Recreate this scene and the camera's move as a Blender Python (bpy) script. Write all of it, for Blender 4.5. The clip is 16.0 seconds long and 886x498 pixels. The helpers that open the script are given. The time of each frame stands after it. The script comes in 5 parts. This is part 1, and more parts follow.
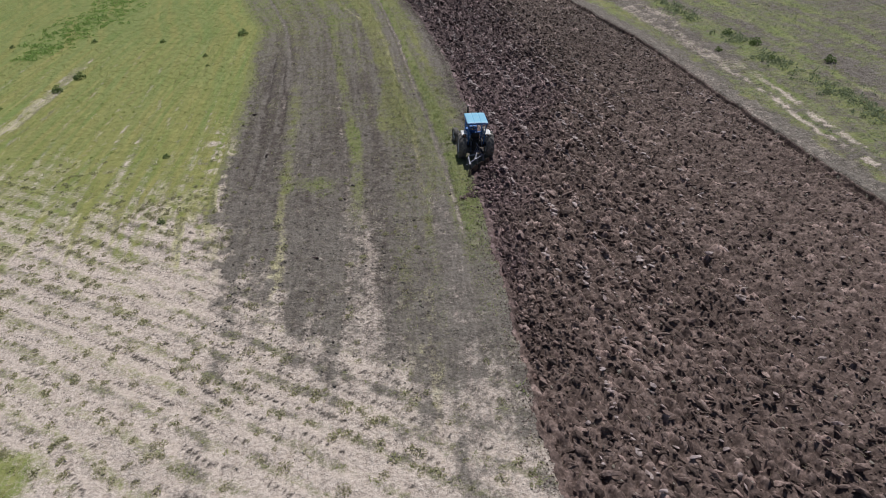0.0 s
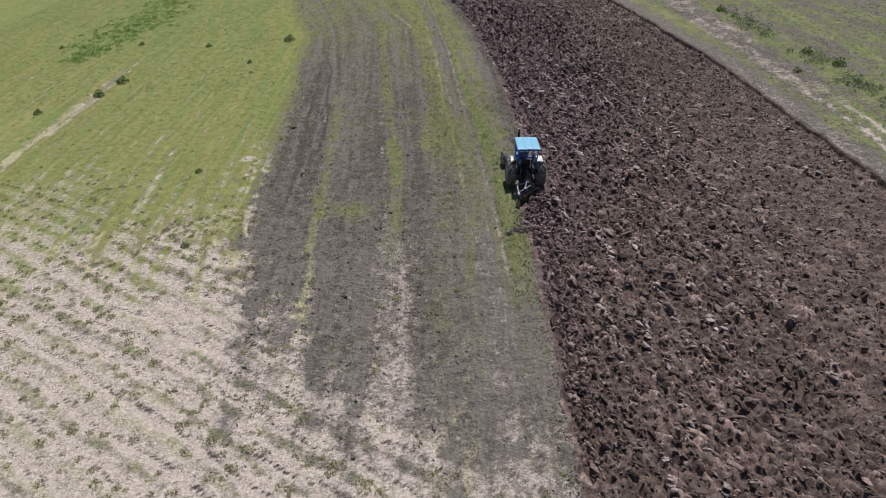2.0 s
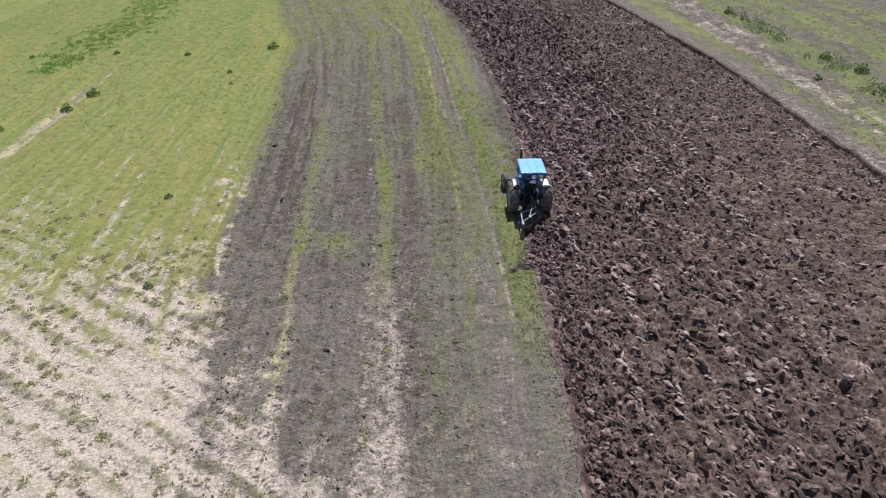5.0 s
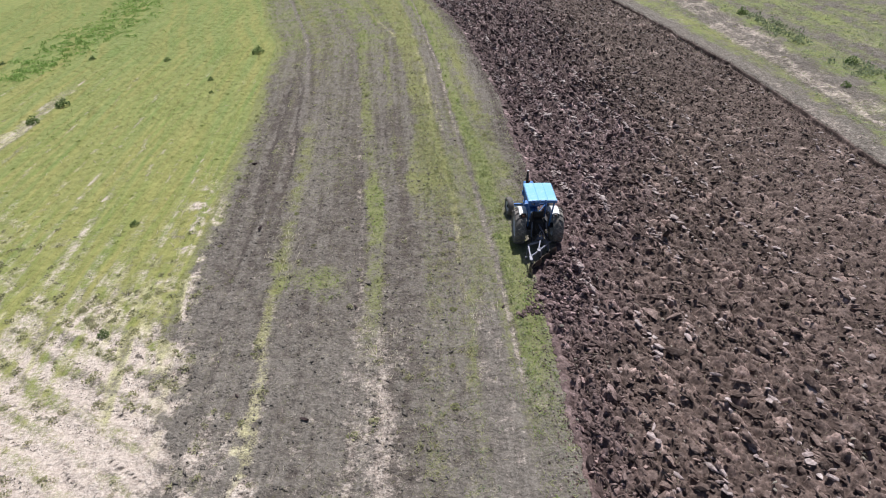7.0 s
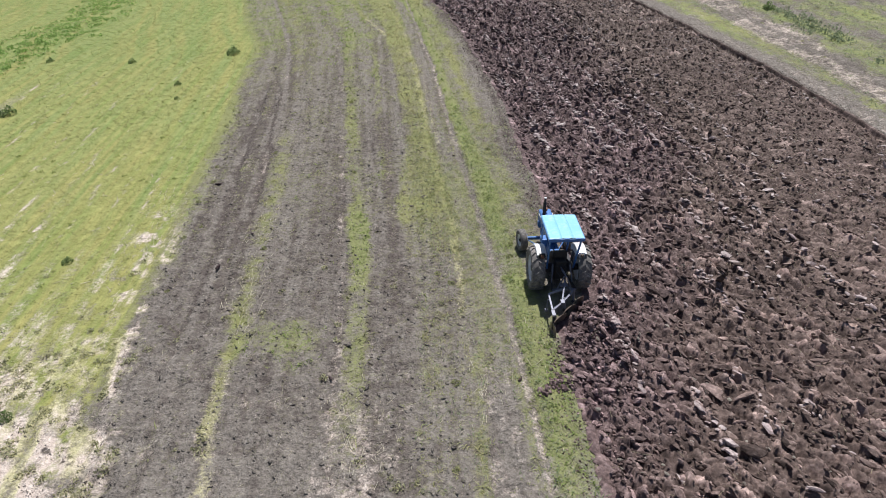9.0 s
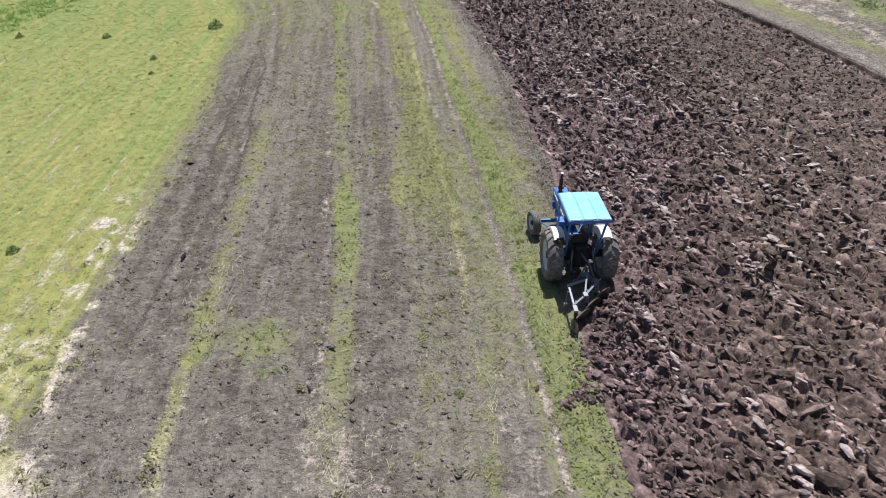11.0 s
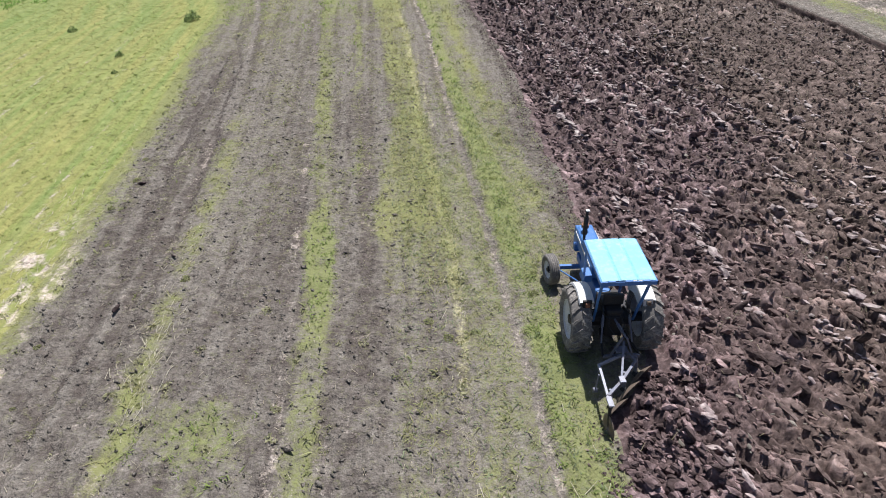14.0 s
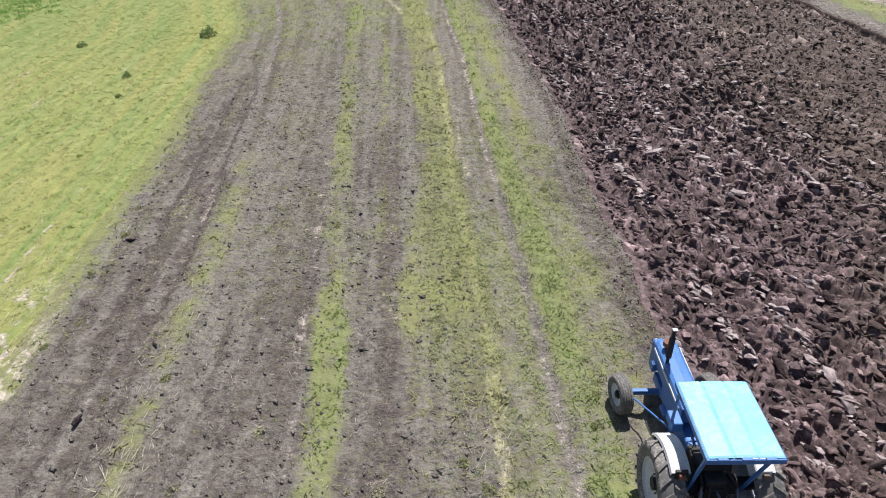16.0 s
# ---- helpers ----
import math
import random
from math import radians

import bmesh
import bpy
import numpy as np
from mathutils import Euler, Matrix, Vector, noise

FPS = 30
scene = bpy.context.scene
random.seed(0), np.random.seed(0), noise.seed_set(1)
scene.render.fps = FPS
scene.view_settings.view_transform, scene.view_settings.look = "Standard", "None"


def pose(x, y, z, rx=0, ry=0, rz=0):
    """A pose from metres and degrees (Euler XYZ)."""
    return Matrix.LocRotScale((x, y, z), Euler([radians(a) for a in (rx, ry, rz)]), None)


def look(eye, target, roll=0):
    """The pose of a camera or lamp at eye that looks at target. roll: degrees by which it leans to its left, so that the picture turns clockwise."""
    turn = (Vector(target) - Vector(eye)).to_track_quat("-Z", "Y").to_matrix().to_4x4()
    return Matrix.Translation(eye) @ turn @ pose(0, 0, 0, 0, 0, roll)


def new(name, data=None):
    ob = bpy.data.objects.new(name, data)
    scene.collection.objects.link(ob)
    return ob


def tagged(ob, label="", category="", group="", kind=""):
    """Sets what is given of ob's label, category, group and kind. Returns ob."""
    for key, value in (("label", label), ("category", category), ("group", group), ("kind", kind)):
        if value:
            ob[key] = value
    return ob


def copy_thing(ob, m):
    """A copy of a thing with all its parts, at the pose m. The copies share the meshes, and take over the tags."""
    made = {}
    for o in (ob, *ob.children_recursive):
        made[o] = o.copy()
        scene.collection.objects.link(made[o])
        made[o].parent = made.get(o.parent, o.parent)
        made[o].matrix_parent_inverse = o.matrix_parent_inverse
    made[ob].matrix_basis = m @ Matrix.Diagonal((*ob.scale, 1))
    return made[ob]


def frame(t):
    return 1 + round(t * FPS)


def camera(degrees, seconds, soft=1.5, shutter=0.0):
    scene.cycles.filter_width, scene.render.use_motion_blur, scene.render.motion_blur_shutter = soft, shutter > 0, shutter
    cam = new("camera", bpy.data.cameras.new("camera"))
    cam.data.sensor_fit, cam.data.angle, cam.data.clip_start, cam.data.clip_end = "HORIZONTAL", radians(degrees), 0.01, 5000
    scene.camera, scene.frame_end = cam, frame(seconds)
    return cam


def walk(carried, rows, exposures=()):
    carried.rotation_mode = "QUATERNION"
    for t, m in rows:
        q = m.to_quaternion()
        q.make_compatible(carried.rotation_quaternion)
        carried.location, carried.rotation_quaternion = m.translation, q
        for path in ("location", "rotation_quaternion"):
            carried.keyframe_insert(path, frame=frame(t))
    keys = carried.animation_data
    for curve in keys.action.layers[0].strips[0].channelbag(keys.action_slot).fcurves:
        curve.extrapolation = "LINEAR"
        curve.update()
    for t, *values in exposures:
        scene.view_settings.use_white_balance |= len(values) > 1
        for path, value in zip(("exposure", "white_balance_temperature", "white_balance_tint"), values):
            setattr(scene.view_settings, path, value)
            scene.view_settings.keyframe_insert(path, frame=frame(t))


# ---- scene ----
cam = camera(66.7, 16.0, soft=1.0)
PATH = [
    (0, (1.101, -0.572, 14.811), (1.154, 1.121, 13.748), -4.7),
    (0.5, (1.259, 0.282, 14.746), (1.28, 1.979, 13.687), -4.7),
    (1, (1.35, 1.106, 14.712), (1.338, 2.805, 13.656), -4.7),
    (1.5, (1.39, 1.875, 14.699), (1.344, 3.574, 13.646), -4.7),
    (2, (1.361, 2.605, 14.625), (1.283, 4.306, 13.576), -4.6),
    (2.5, (1.344, 3.264, 14.594), (1.266, 4.966, 13.545), -4.7),
    (3, (1.315, 3.893, 14.541), (1.241, 5.594, 13.492), -4.7),
    (3.5, (1.283, 4.508, 14.464), (1.213, 6.209, 13.415), -4.8),
    (4, (1.289, 5.077, 14.413), (1.222, 6.779, 13.364), -4.8),
    (4.2, (1.294, 5.266, 14.357), (1.228, 6.968, 13.309), -4.8),
    (6.3, (1.229, 8.212, 13.947), (1.174, 9.913, 12.898), -5.0),
    (6.5, (1.239, 8.626, 13.907), (1.184, 10.325, 12.853), -5.0),
    (7, (1.269, 9.683, 13.704), (1.216, 11.382, 12.649), -5.1),
    (7.5, (1.22, 10.877, 13.443), (1.173, 12.575, 12.387), -5.1),
    (8, (1.183, 12.167, 13.095), (1.137, 13.865, 12.04), -5.1),
    (8.5, (1.157, 13.46, 12.702), (1.115, 15.159, 11.647), -5.1),
    (9, (1.129, 14.747, 12.299), (1.092, 16.445, 11.244), -5.1),
    (9.2, (1.07, 15.241, 12.129), (1.038, 16.94, 11.074), -5.0),
    (11.3, (1.005, 17.485, 10.454), (0.969, 19.156, 9.356), -5.4),
    (11.5, (0.992, 17.645, 10.396), (0.955, 19.309, 9.288), -5.4),
    (12, (0.976, 18.112, 10.0), (0.939, 19.777, 8.893), -5.4),
    (12.5, (1.057, 18.837, 9.846), (1.015, 20.501, 8.737), -5.5),
    (13, (1.156, 19.632, 9.731), (1.116, 21.298, 8.624), -5.5),
    (13.5, (1.227, 20.491, 9.649), (1.187, 22.157, 8.543), -5.5),
    (14, (1.288, 21.391, 9.65), (1.241, 23.057, 8.544), -5.6),
    (14.5, (1.292, 22.29, 9.637), (1.235, 23.957, 8.533), -5.5),
    (15, (1.229, 23.265, 9.599), (1.164, 24.933, 8.497), -5.5),
    (15.5, (1.119, 24.306, 9.566), (1.036, 25.975, 8.467), -5.5),
    (16, (1.034, 25.307, 9.547), (0.917, 26.977, 8.452), -5.5),
]
walk(cam, [(t, look(eye, target, roll)) for t, eye, target, roll in PATH],
     exposures=[(0, -0.6), (3.5, -0.34), (7.5, 0.04), (9, 0.12), (12.5, 0.27), (16, 0.30)])

# ---- world and sun ----
SUN_FROM = Vector((0.37, 0.90, 2.1)).normalized()
world = bpy.data.worlds.new("sky")
scene.world = world
world.use_nodes = True
wn = world.node_tree.nodes
sky = wn.new("ShaderNodeTexSky")
sky.sky_type, sky.sun_disc = "NISHITA", False
sky.sun_elevation, sky.sun_rotation = math.asin(SUN_FROM.z), math.atan2(SUN_FROM.x, SUN_FROM.y)
world.node_tree.links.new(sky.outputs[0], wn["Background"].inputs[0])
wn["Background"].inputs[1].default_value = 0.065
sun = new("sun", bpy.data.lights.new("sun", "SUN"))
sun.data.energy, sun.data.angle, sun.data.color = 5.4, radians(0.55), (0.99, 0.972, 0.925)
sun.matrix_world = look(SUN_FROM * 60, (0, 0, 0))


# ---- noise on arrays ----
def _hash(ix, iy, seed):
    n = (ix * 374761393 + iy * 668265263 + seed * 982451653) & 0x7FFFFFFF
    n = ((n ^ (n >> 13)) * 1274126177) & 0x7FFFFFFF
    return ((n ^ (n >> 16)) & 0xFFFF) / 65535.0


def vnoise(x, y, seed=0):
    """Smooth value noise, 0 to 1."""
    fx, fy = np.floor(x), np.floor(y)
    tx, ty = x - fx, y - fy
    ix, iy = fx.astype(np.int64), fy.astype(np.int64)
    tx, ty = tx * tx * (3 - 2 * tx), ty * ty * (3 - 2 * ty)
    a, b = _hash(ix, iy, seed), _hash(ix + 1, iy, seed)
    c, d = _hash(ix, iy + 1, seed), _hash(ix + 1, iy + 1, seed)
    return (a + (b - a) * tx) * (1 - ty) + (c + (d - c) * tx) * ty


def fbm(x, y, octaves=3, seed=0):
    total, amp, norm = 0.0, 1.0, 0.0
    for k in range(octaves):
        total = total + amp * vnoise(x * 2**k + 17.3 * k, y * 2**k - 9.1 * k, seed + k)
        norm += amp
        amp *= 0.5
    return total / norm


def step(a, b, v):
    t = np.clip((v - a) / (b - a), 0, 1)
    return t * t * (3 - 2 * t)


def band(v, mid, half, soft):
    """1 inside mid +- half, falling to 0 over soft."""
    return 1 - step(half, half + soft, np.abs(v - mid))


# ---- the lie of the field ----
def curve(*knots):
    """A line along the field: x at y, through (y, x) knots, with the corners rounded off."""
    ys, xs = [k[0] for k in knots], [k[1] for k in knots]

    def at(y):
        return sum(np.interp(y + d, ys, xs) for d in (-2.4, -0.8, 0.8, 2.4)) / 4
    return at


# Old edge of the ploughed land, ahead of the tractor, and the rim on its far side
edge_left = curve((-40, 5.0), (28, 4.97), (33.5, 4.80), (40.5, 4.48), (47, 4.24), (53.5, 3.76), (58, 3.38), (66, 2.52), (71.4, 1.45), (77, 0.22), (90, -3.4), (110, -10), (160, -31))
rim_right = curve((-40, 23.0), (23.4, 20.75), (30, 20.2), (35, 19.87), (39, 19.58), (43.8, 19.40), (48.4, 19.15), (52.3, 18.85), (57.8, 18.0), (65, 17.15), (71.2, 16.05), (80, 14.0), (100, 8.5), (160, -13))
PLOUGH_Y = 29.85


def edge_cut(y):
    """Edge of the ploughed land with the pass that the tractor is cutting."""
    rag = 0.30 * (fbm(y * 0.7, y * 0 + 3.3, 2, 5) - 0.5) + 0.22 * (fbm(y * 3.7, y * 0 + 8.1, 2, 6) - 0.5)
    return edge_left(y) + rag - 1.05 * (1 - step(PLOUGH_Y - 0.2, PLOUGH_Y + 1.6, y))


def edge_right(y):
    return rim_right(y) + 0.3 * (fbm(y * 0.6, y * 0 + 1.7, 2, 7) - 0.5)


edge_meadow = curve((-40, -7.0), (12, -6.6), (21, -7.0), (25.5, -8.0), (28, -8.6), (31, -8.95), (36, -9.15), (40, -9.75), (43.5, -9.9), (47.5, -10.15), (52, -10.7), (59, -11.4), (64, -11.6), (68, -12.9), (70, -13.8), (76, -15.3), (83, -16.9), (95, -22), (160, -50))
# lines that wheels, tines and sown rows left along the strip
track = curve((-40, 1.0), (20, 1.1), (27.4, 1.2), (34, 1.18), (36, 1.1), (38, 0.92), (40, 0.68), (42, 0.47), (45, 0.20), (48, 0.06), (52, -0.22), (58, -0.72), (66, -1.52), (78, -3.45), (90, -6.6), (160, -38))
track_far = curve((-40, 2.4), (24.7, 2.85), (27, 2.83), (30, 2.56), (32.5, 2.40), (35, 2.22), (38, 2.0), (41, 1.74), (44, 1.46), (50, 1.05), (55.7, 0.60), (63.5, -0.15), (77.5, -1.6), (90, -4.7), (160, -35))
line_gold = curve((-40, -4.9), (22, -4.9), (26, -5.4), (31, -5.5), (35, -5.85), (40, -6.1), (45, -6.55), (48, -7.05), (55, -7.5), (65, -8.9), (80, -12.5), (160, -42))
line_pale = curve((-40, -1.3), (20, -1.4), (25, -1.6), (28, -2.2), (31, -2.6), (35, -2.82), (38, -3.2), (42, -3.52), (47, -4.15), (54, -4.78), (58, -5.35), (65, -6.3), (77, -8.7), (160, -40))
line_green = curve((-40, -1.8), (28, -1.88), (31, -1.98), (33, -2.05), (36, -2.30), (38.3, -2.6), (43.7, -3.27), (51, -4.05), (59, -4.8), (65, -5.3), (77, -7.8), (160, -39))
line_tufts = curve((-40, -1.2), (40, -1.65), (44.7, -2.1), (57, -2.9), (66, -4.0), (78, -6.2), (160, -38))
line_wide = curve((-40, 0.2), (32, -0.2), (34, -0.45), (37, -1.1), (40, -1.2), (42, -0.75), (46.7, -0.92), (50, -1.38), (52.5, -1.5), (60, -2.2), (66, -2.9), (78, -5.0), (160, -38))
line_fresh = curve((-40, 3.5), (25.7, 3.42), (29, 3.22), (32.6, 3.0), (37, 2.7), (41.6, 2.35), (45, 1.95), (52, 1.22), (59, 0.65), (66, 0.0), (78, -1.9), (160, -34))
rut_near = curve((-40, -7.4), (30, -7.5), (37.5, -7.75), (39.7, -8.3), (43, -8.45), (47, -8.78), (52, -9.2), (60, -10.0), (70, -12.3), (160, -46))
rut_far = curve((-40, -6.6), (38, -6.85), (42, -7.05), (45, -7.5), (49, -8.15), (54, -8.45), (160, -44))
line_worn = curve((-40, -7.0), (41, -7.2), (46, -7.42), (50, -7.85), (54, -8.1), (60, -8.95), (66, -10.1), (69, -10.9), (82, -14.2), (160, -45))
line_bend = curve((-40, 1.2), (50, 1.0), (57, -0.7), (62, -1.9), (68, -3.9), (80, -7.4), (160, -40))
# beyond the ploughed land
far_gold = curve((-40, 23.0), (25, 21.8), (38.6, 20.45), (46, 20.7), (55, 20.8), (59, 20.5), (80, 17.0), (160, -9))
far_white = curve((-40, 22.6), (26, 22.35), (30, 22.12), (37, 22.22), (44, 21.95), (52, 21.5), (160, 16))
far_white_two = curve((-40, 22.4), (26, 22.6), (30, 23.1), (37, 23.15), (41.5, 23.4), (160, 24))
far_green = curve((-40, 26.6), (32, 26.3), (38.6, 25.6), (45, 25.4), (49, 24.9), (57, 24.7), (65, 23.9), (160, 14))


def zones(x, y):
    """Shares of the surface kinds at the places x, y: green, yellow, pale, dark, each 0 to 1."""
    wob = fbm(x * 0.25, y * 0.25, 3, 3) - 0.5
    fine = fbm(x * 1.3, y * 1.3, 3, 8) - 0.5
    dots = fbm(x * 3.1, y * 3.1, 2, 15) - 0.5
    n1, n2 = fbm(x * 0.55, y * 0.22, 3, 21), fbm(x * 0.9, y * 0.45, 3, 31)
    u0 = x - track(y)
    xs = x + 0.28 * wob + 0.22 * fine + 0.12 * dots
    ragged = step(0.30, 0.58, fbm(u0 * 1.2, y * 0.16, 3, 33) + 0.45 * dots)
    # place across the strip, 0 at the meadow and 10 at the wheel track
    lane_at = 10 * (x - edge_meadow(y)) / (track(y) - edge_meadow(y))
    st1, st2 = fbm(lane_at * 1.4 + 0.3 * wob, y * 0.05, 3, 41) - 0.5, fbm(lane_at * 4.6 + 0.35 * wob, y * 0.08, 3, 43) - 0.5
    loose = step(31, 25, y)
    c = edge_meadow(y) + (0.5 + 1.2 * loose) * wob + (0.8 + 0.9 * loose) * fine + (0.6 + 0.5 * loose) * dots
    meadow = step(-0.6 - 0.5 * loose, 0.6 + 0.5 * loose, c - x)
    v0 = x - edge_meadow(y)
    lines = fbm(v0 * 2.3 + 0.4 * wob, y * 0.06, 3, 45) - 0.5
    # chaff-covered land in the foreground
    front = 19.4 - 0.67 * (x + 6.8) + 2.6 * band(x, -5.7, 0.9, 0.9) + 3.0 * wob + 3.5 * fine + 3.5 * st1 + 2.0 * st2
    ahead = step(-3.6, 4.6, front - y)
    rim = 29.6 + 9 * wob + 6 * fine + 2.0 * step(-13, -19, x) + 16 * lines
    near = step(-7.0, 5.0, rim - y)
    near = np.clip(0.88 * near + 0.66 * band(x - c, -0.9, 0.5, 0.8) * step(41, 35, y + 8 * wob) * step(0.0, 0.16, 0.6 * fine + 0.6 * wob + 1.0 * lines), 0, 1)
    near = np.clip(near + 0.62 * band(x + 0.5 * fine, edge_meadow(y) - 1.0, 0.3, 0.6) * band(y, 36.0 + 2 * wob, 2.0, 2.5) * step(-0.2, 0.1, fine + dots), 0, 1)
    # meadow
    cover = np.clip(1.12 - 1.0 * near + 0.9 * (n2 - 0.5) * (0.1 + near) + (0.25 + 1.3 * near) * lines + (0.25 + 0.25 * near) * fine + 0.2 * dots, 0, 1)
    thin = fbm(v0 * 2.9 + 0.3 * wob, y * 0.09, 2, 44) - 0.5
    rut = np.maximum(band(x, -25.4 - 0.03 * np.maximum(0, y - 48) + 0.5 * wob, 0.40, 0.6), 0.6 * band(x, -23.7 + 0.5 * wob, 0.15, 0.4) * step(50, 44, y)) * step(36, 40, y) * step(64, 46, y)
    combed = band(np.mod(v0 + 0.5 * wob + 0.3 * thin, 1.35), 0.7, 0.03, 0.12) * step(0.50, 0.58, fbm(v0 * 0.75, y * 0.10, 2, 46)) * step(68, 56, y) * step(-1.0, -2.0, v0)
    worn = step(0.06, 0.2, thin + 0.5 * fine) * step(46, 33, y + 4 * wob)
    cover = np.clip(cover - 0.95 * rut * step(-0.12, 0.12, thin + 0.6 * fine) - 0.5 * worn - 0.60 * combed * step(-0.15, 0.1, fine + dots), 0, 1)
    green = meadow * cover
    yellow = meadow * (0.60 + 0.36 * step(48, 36, y) + 0.6 * (n1 - 0.5) - 2.4 * lines + 0.25 * fine - 0.25 * step(55, 75, y))
    pale = meadow * np.clip(0.12 + 0.55 * rut + 0.50 * combed + 0.45 * worn + 0.83 * near + 0.4 * fine + 0.4 * lines, 0, 1)
    dark = meadow * 0.15
    # bare strip between the meadow and the ploughed land, with its lines of grass
    strip = 1 - meadow
    far = step(52, 74, y)
    tail = step(34, 25, y)
    bed = step(line_wide(y) - 0.1, line_wide(y) + 0.2, xs)
    right = step(-0.1, 0.3, xs - track(y))
    g = 0.13 + 0.28 * far + 0.11 * step(32, 42, y) + bed * (1 - right) * (0.42 - 0.30 * step(39, 32, y)) + right * (0.30 - 0.08 * step(36, 44, y) - 0.04 * tail)
    dry = 0.50 + 0.35 * bed * (1 - right) + 0.10 * right
    p = -0.02 + 0.09 * tail + 0.06 * step(22, 16, y)
    d = 0.42 - 0.16 * tail - 0.22 * right + 0.20 * band(x, -8.3, 0.9, 0.8) * step(44, 36, y)
    gold = band(xs + 0.3 * fine, line_gold(y), 0.06, 0.40)
    g = g + gold * (0.40 * step(25, 29, y) * (1 - 0.75 * step(42, 50, y))) * (0.2 + 0.7 * ragged)
    dry, p = dry + 0.5 * gold, p + gold * (0.06 + 0.34 * tail) * ragged
    patch = band(y, 30.0 + fine, 0.7, 0.9) * band(xs, -4.4, 0.9, 0.9)
    g, dry = g + 0.36 * patch * step(0.3, 0.6, n2 + 0.1), dry - 0.3 * patch
    chalk = band(xs, line_pale(y), 0.05 + 0.40 * step(30, 24, y), 0.16 + 0.4 * step(32, 25, y))
    p, g = p + 0.22 * chalk * (0.4 + 0.6 * ragged), g * (1 - 0.3 * chalk)
    mid = band(xs, line_green(y), 0.16, 0.34)
    g = g + mid * np.interp(y, [24, 28, 32, 33.5, 38, 39.5, 43, 46, 60], [0.05, 0.30, 0.38, 0.52, 0.50, 0.22, 0.16, 0.34, 0.28]) * (0.4 + 0.6 * ragged)
    blob = step(1.25, 0.55, np.hypot((xs - line_green(y)) / 0.42, (y - 36.0) / 2.6) + 0.6 * fine + 0.5 * dots)
    g, dry = np.maximum(g, 0.95 * blob + 0.4 * fine), dry * (1 - 0.9 * blob)
    g = g + 0.34 * ragged * band(xs, line_tufts(y), 0.05, 0.22) * step(39, 42, y)
    clods = band(xs, -2.25 - 0.05 * (y - 46), 0.35, 0.95) * band(y, 46.0 + 3 * wob, 1.0, 3.4) * (0.35 + 0.65 * ragged)
    g, d = g * (1 - 0.5 * clods * (1 - mid)), d + 0.36 * clods
    fresh = band(xs, line_fresh(y) - 0.06 * (1 - tail), 0.15 + 0.40 * tail, 0.28)
    fringe = band(xs, line_fresh(y) + 0.95, 0.08, 0.26) * ragged * step(32, 38, y)
    g, dry = g + 0.30 * fringe, dry + 0.3 * fringe
    g, dry = g + fresh * (0.40 - 0.23 * tail), dry - 0.50 * fresh * (1 - 0.5 * tail)
    lime = band(xs, 1.45, 0.08, 0.24) * tail
    g, dry = g + 0.15 * lime * ragged, dry + 0.3 * lime
    slick = band(xs, 2.1 - 0.03 * (y - 24), 0.30, 0.25) * step(30, 26, y)
    g, p = g * (1 - 0.85 * slick), p + 0.12 * slick
    ln = x + 0.14 * wob + 0.12 * fine + 0.05 * dots
    wheel_a, wheel_b = band(ln, track(y), 0.08, 0.15), band(ln, track_far(y), 0.05, 0.12) * step(22, 26, y)
    pair = band(ln, track(y) + 0.34, 0.03, 0.12) * step(40, 44, y) * step(62, 54, y)
    bend = band(ln, line_bend(y), 0.06, 0.2) * step(55, 60, y)
    lane = band(ln, 0.5 * (track(y) + track_far(y)) + 0.14, 0.26, 0.22) * step(38, 44, y)
    g = g * (1 - 0.45 * lane) * (1 - 0.4 * pair) + 0.08 * wheel_a * step(28, 33, y)
    p = p + (0.14 + 0.42 * step(27, 33, y) + 0.18 * step(31, 36, y)) * wheel_a * (0.62 + 0.38 * ragged) + 0.34 * pair + 0.30 * wheel_b + 0.45 * bend
    g = np.where(wheel_b > 0.1, g * (1 - 0.75 * wheel_b), g)
    dry = dry + 0.8 * np.maximum(np.maximum(wheel_a, pair), bend)
    ruts = np.maximum(band(xs, rut_near(y), 0.10, 0.25), band(xs, rut_far(y), 0.12, 0.22)) * step(35, 39, y) * step(58, 50, y)
    worn2 = band(ln, line_worn(y), 0.06, 0.16)
    edge2 = band(ln, line_worn(y) + 0.3, 0.10, 0.16) * step(46, 54, y)
    d = d + 1.1 * ruts * step(-0.3, 0.05, st2 + fine) + 0.7 * edge2 - 0.6 * worn2
    p, g = p + 0.16 * worn2 * step(39, 42, y), g * (1 - 0.6 * np.maximum(ruts, worn2))
    g = g * (0.62 + 0.76 * n2) + 0.35 * st2 * (0.15 + g) + 0.6 * fine * (0.15 + g) + 0.34 * dots * (0.15 + g)
    dry = dry + 0.5 * (n1 - 0.5) + 0.3 * st2 - 0.2 * far
    groove = 0.6 + 0.6 * step(30, 42, y)
    p = p + (0.22 * st1 + 0.42 * st2) * groove + 0.36 * fine + 0.30 * dots
    d = d + (0.9 * st1 + 1.4 * st2) * groove + 0.6 * wob + 0.5 * fine
    w = edge_left(y) - x
    verge = step(1.35, 0.6, w + 0.7 * fine) * step(26, 33, y)
    d, p, g = d + 0.35 * step(0.7, 0.2, w + 0.8 * fine) + 0.15 * verge, p - 0.15 * verge, g * (1 - 0.62 * verge)
    g = g * (1 - 0.62 * step(27, 20, y) * step(0.2, 1.0, x))
    green, yellow = green + strip * np.clip(g, 0, 1), yellow + strip * np.clip(dry, 0, 1)
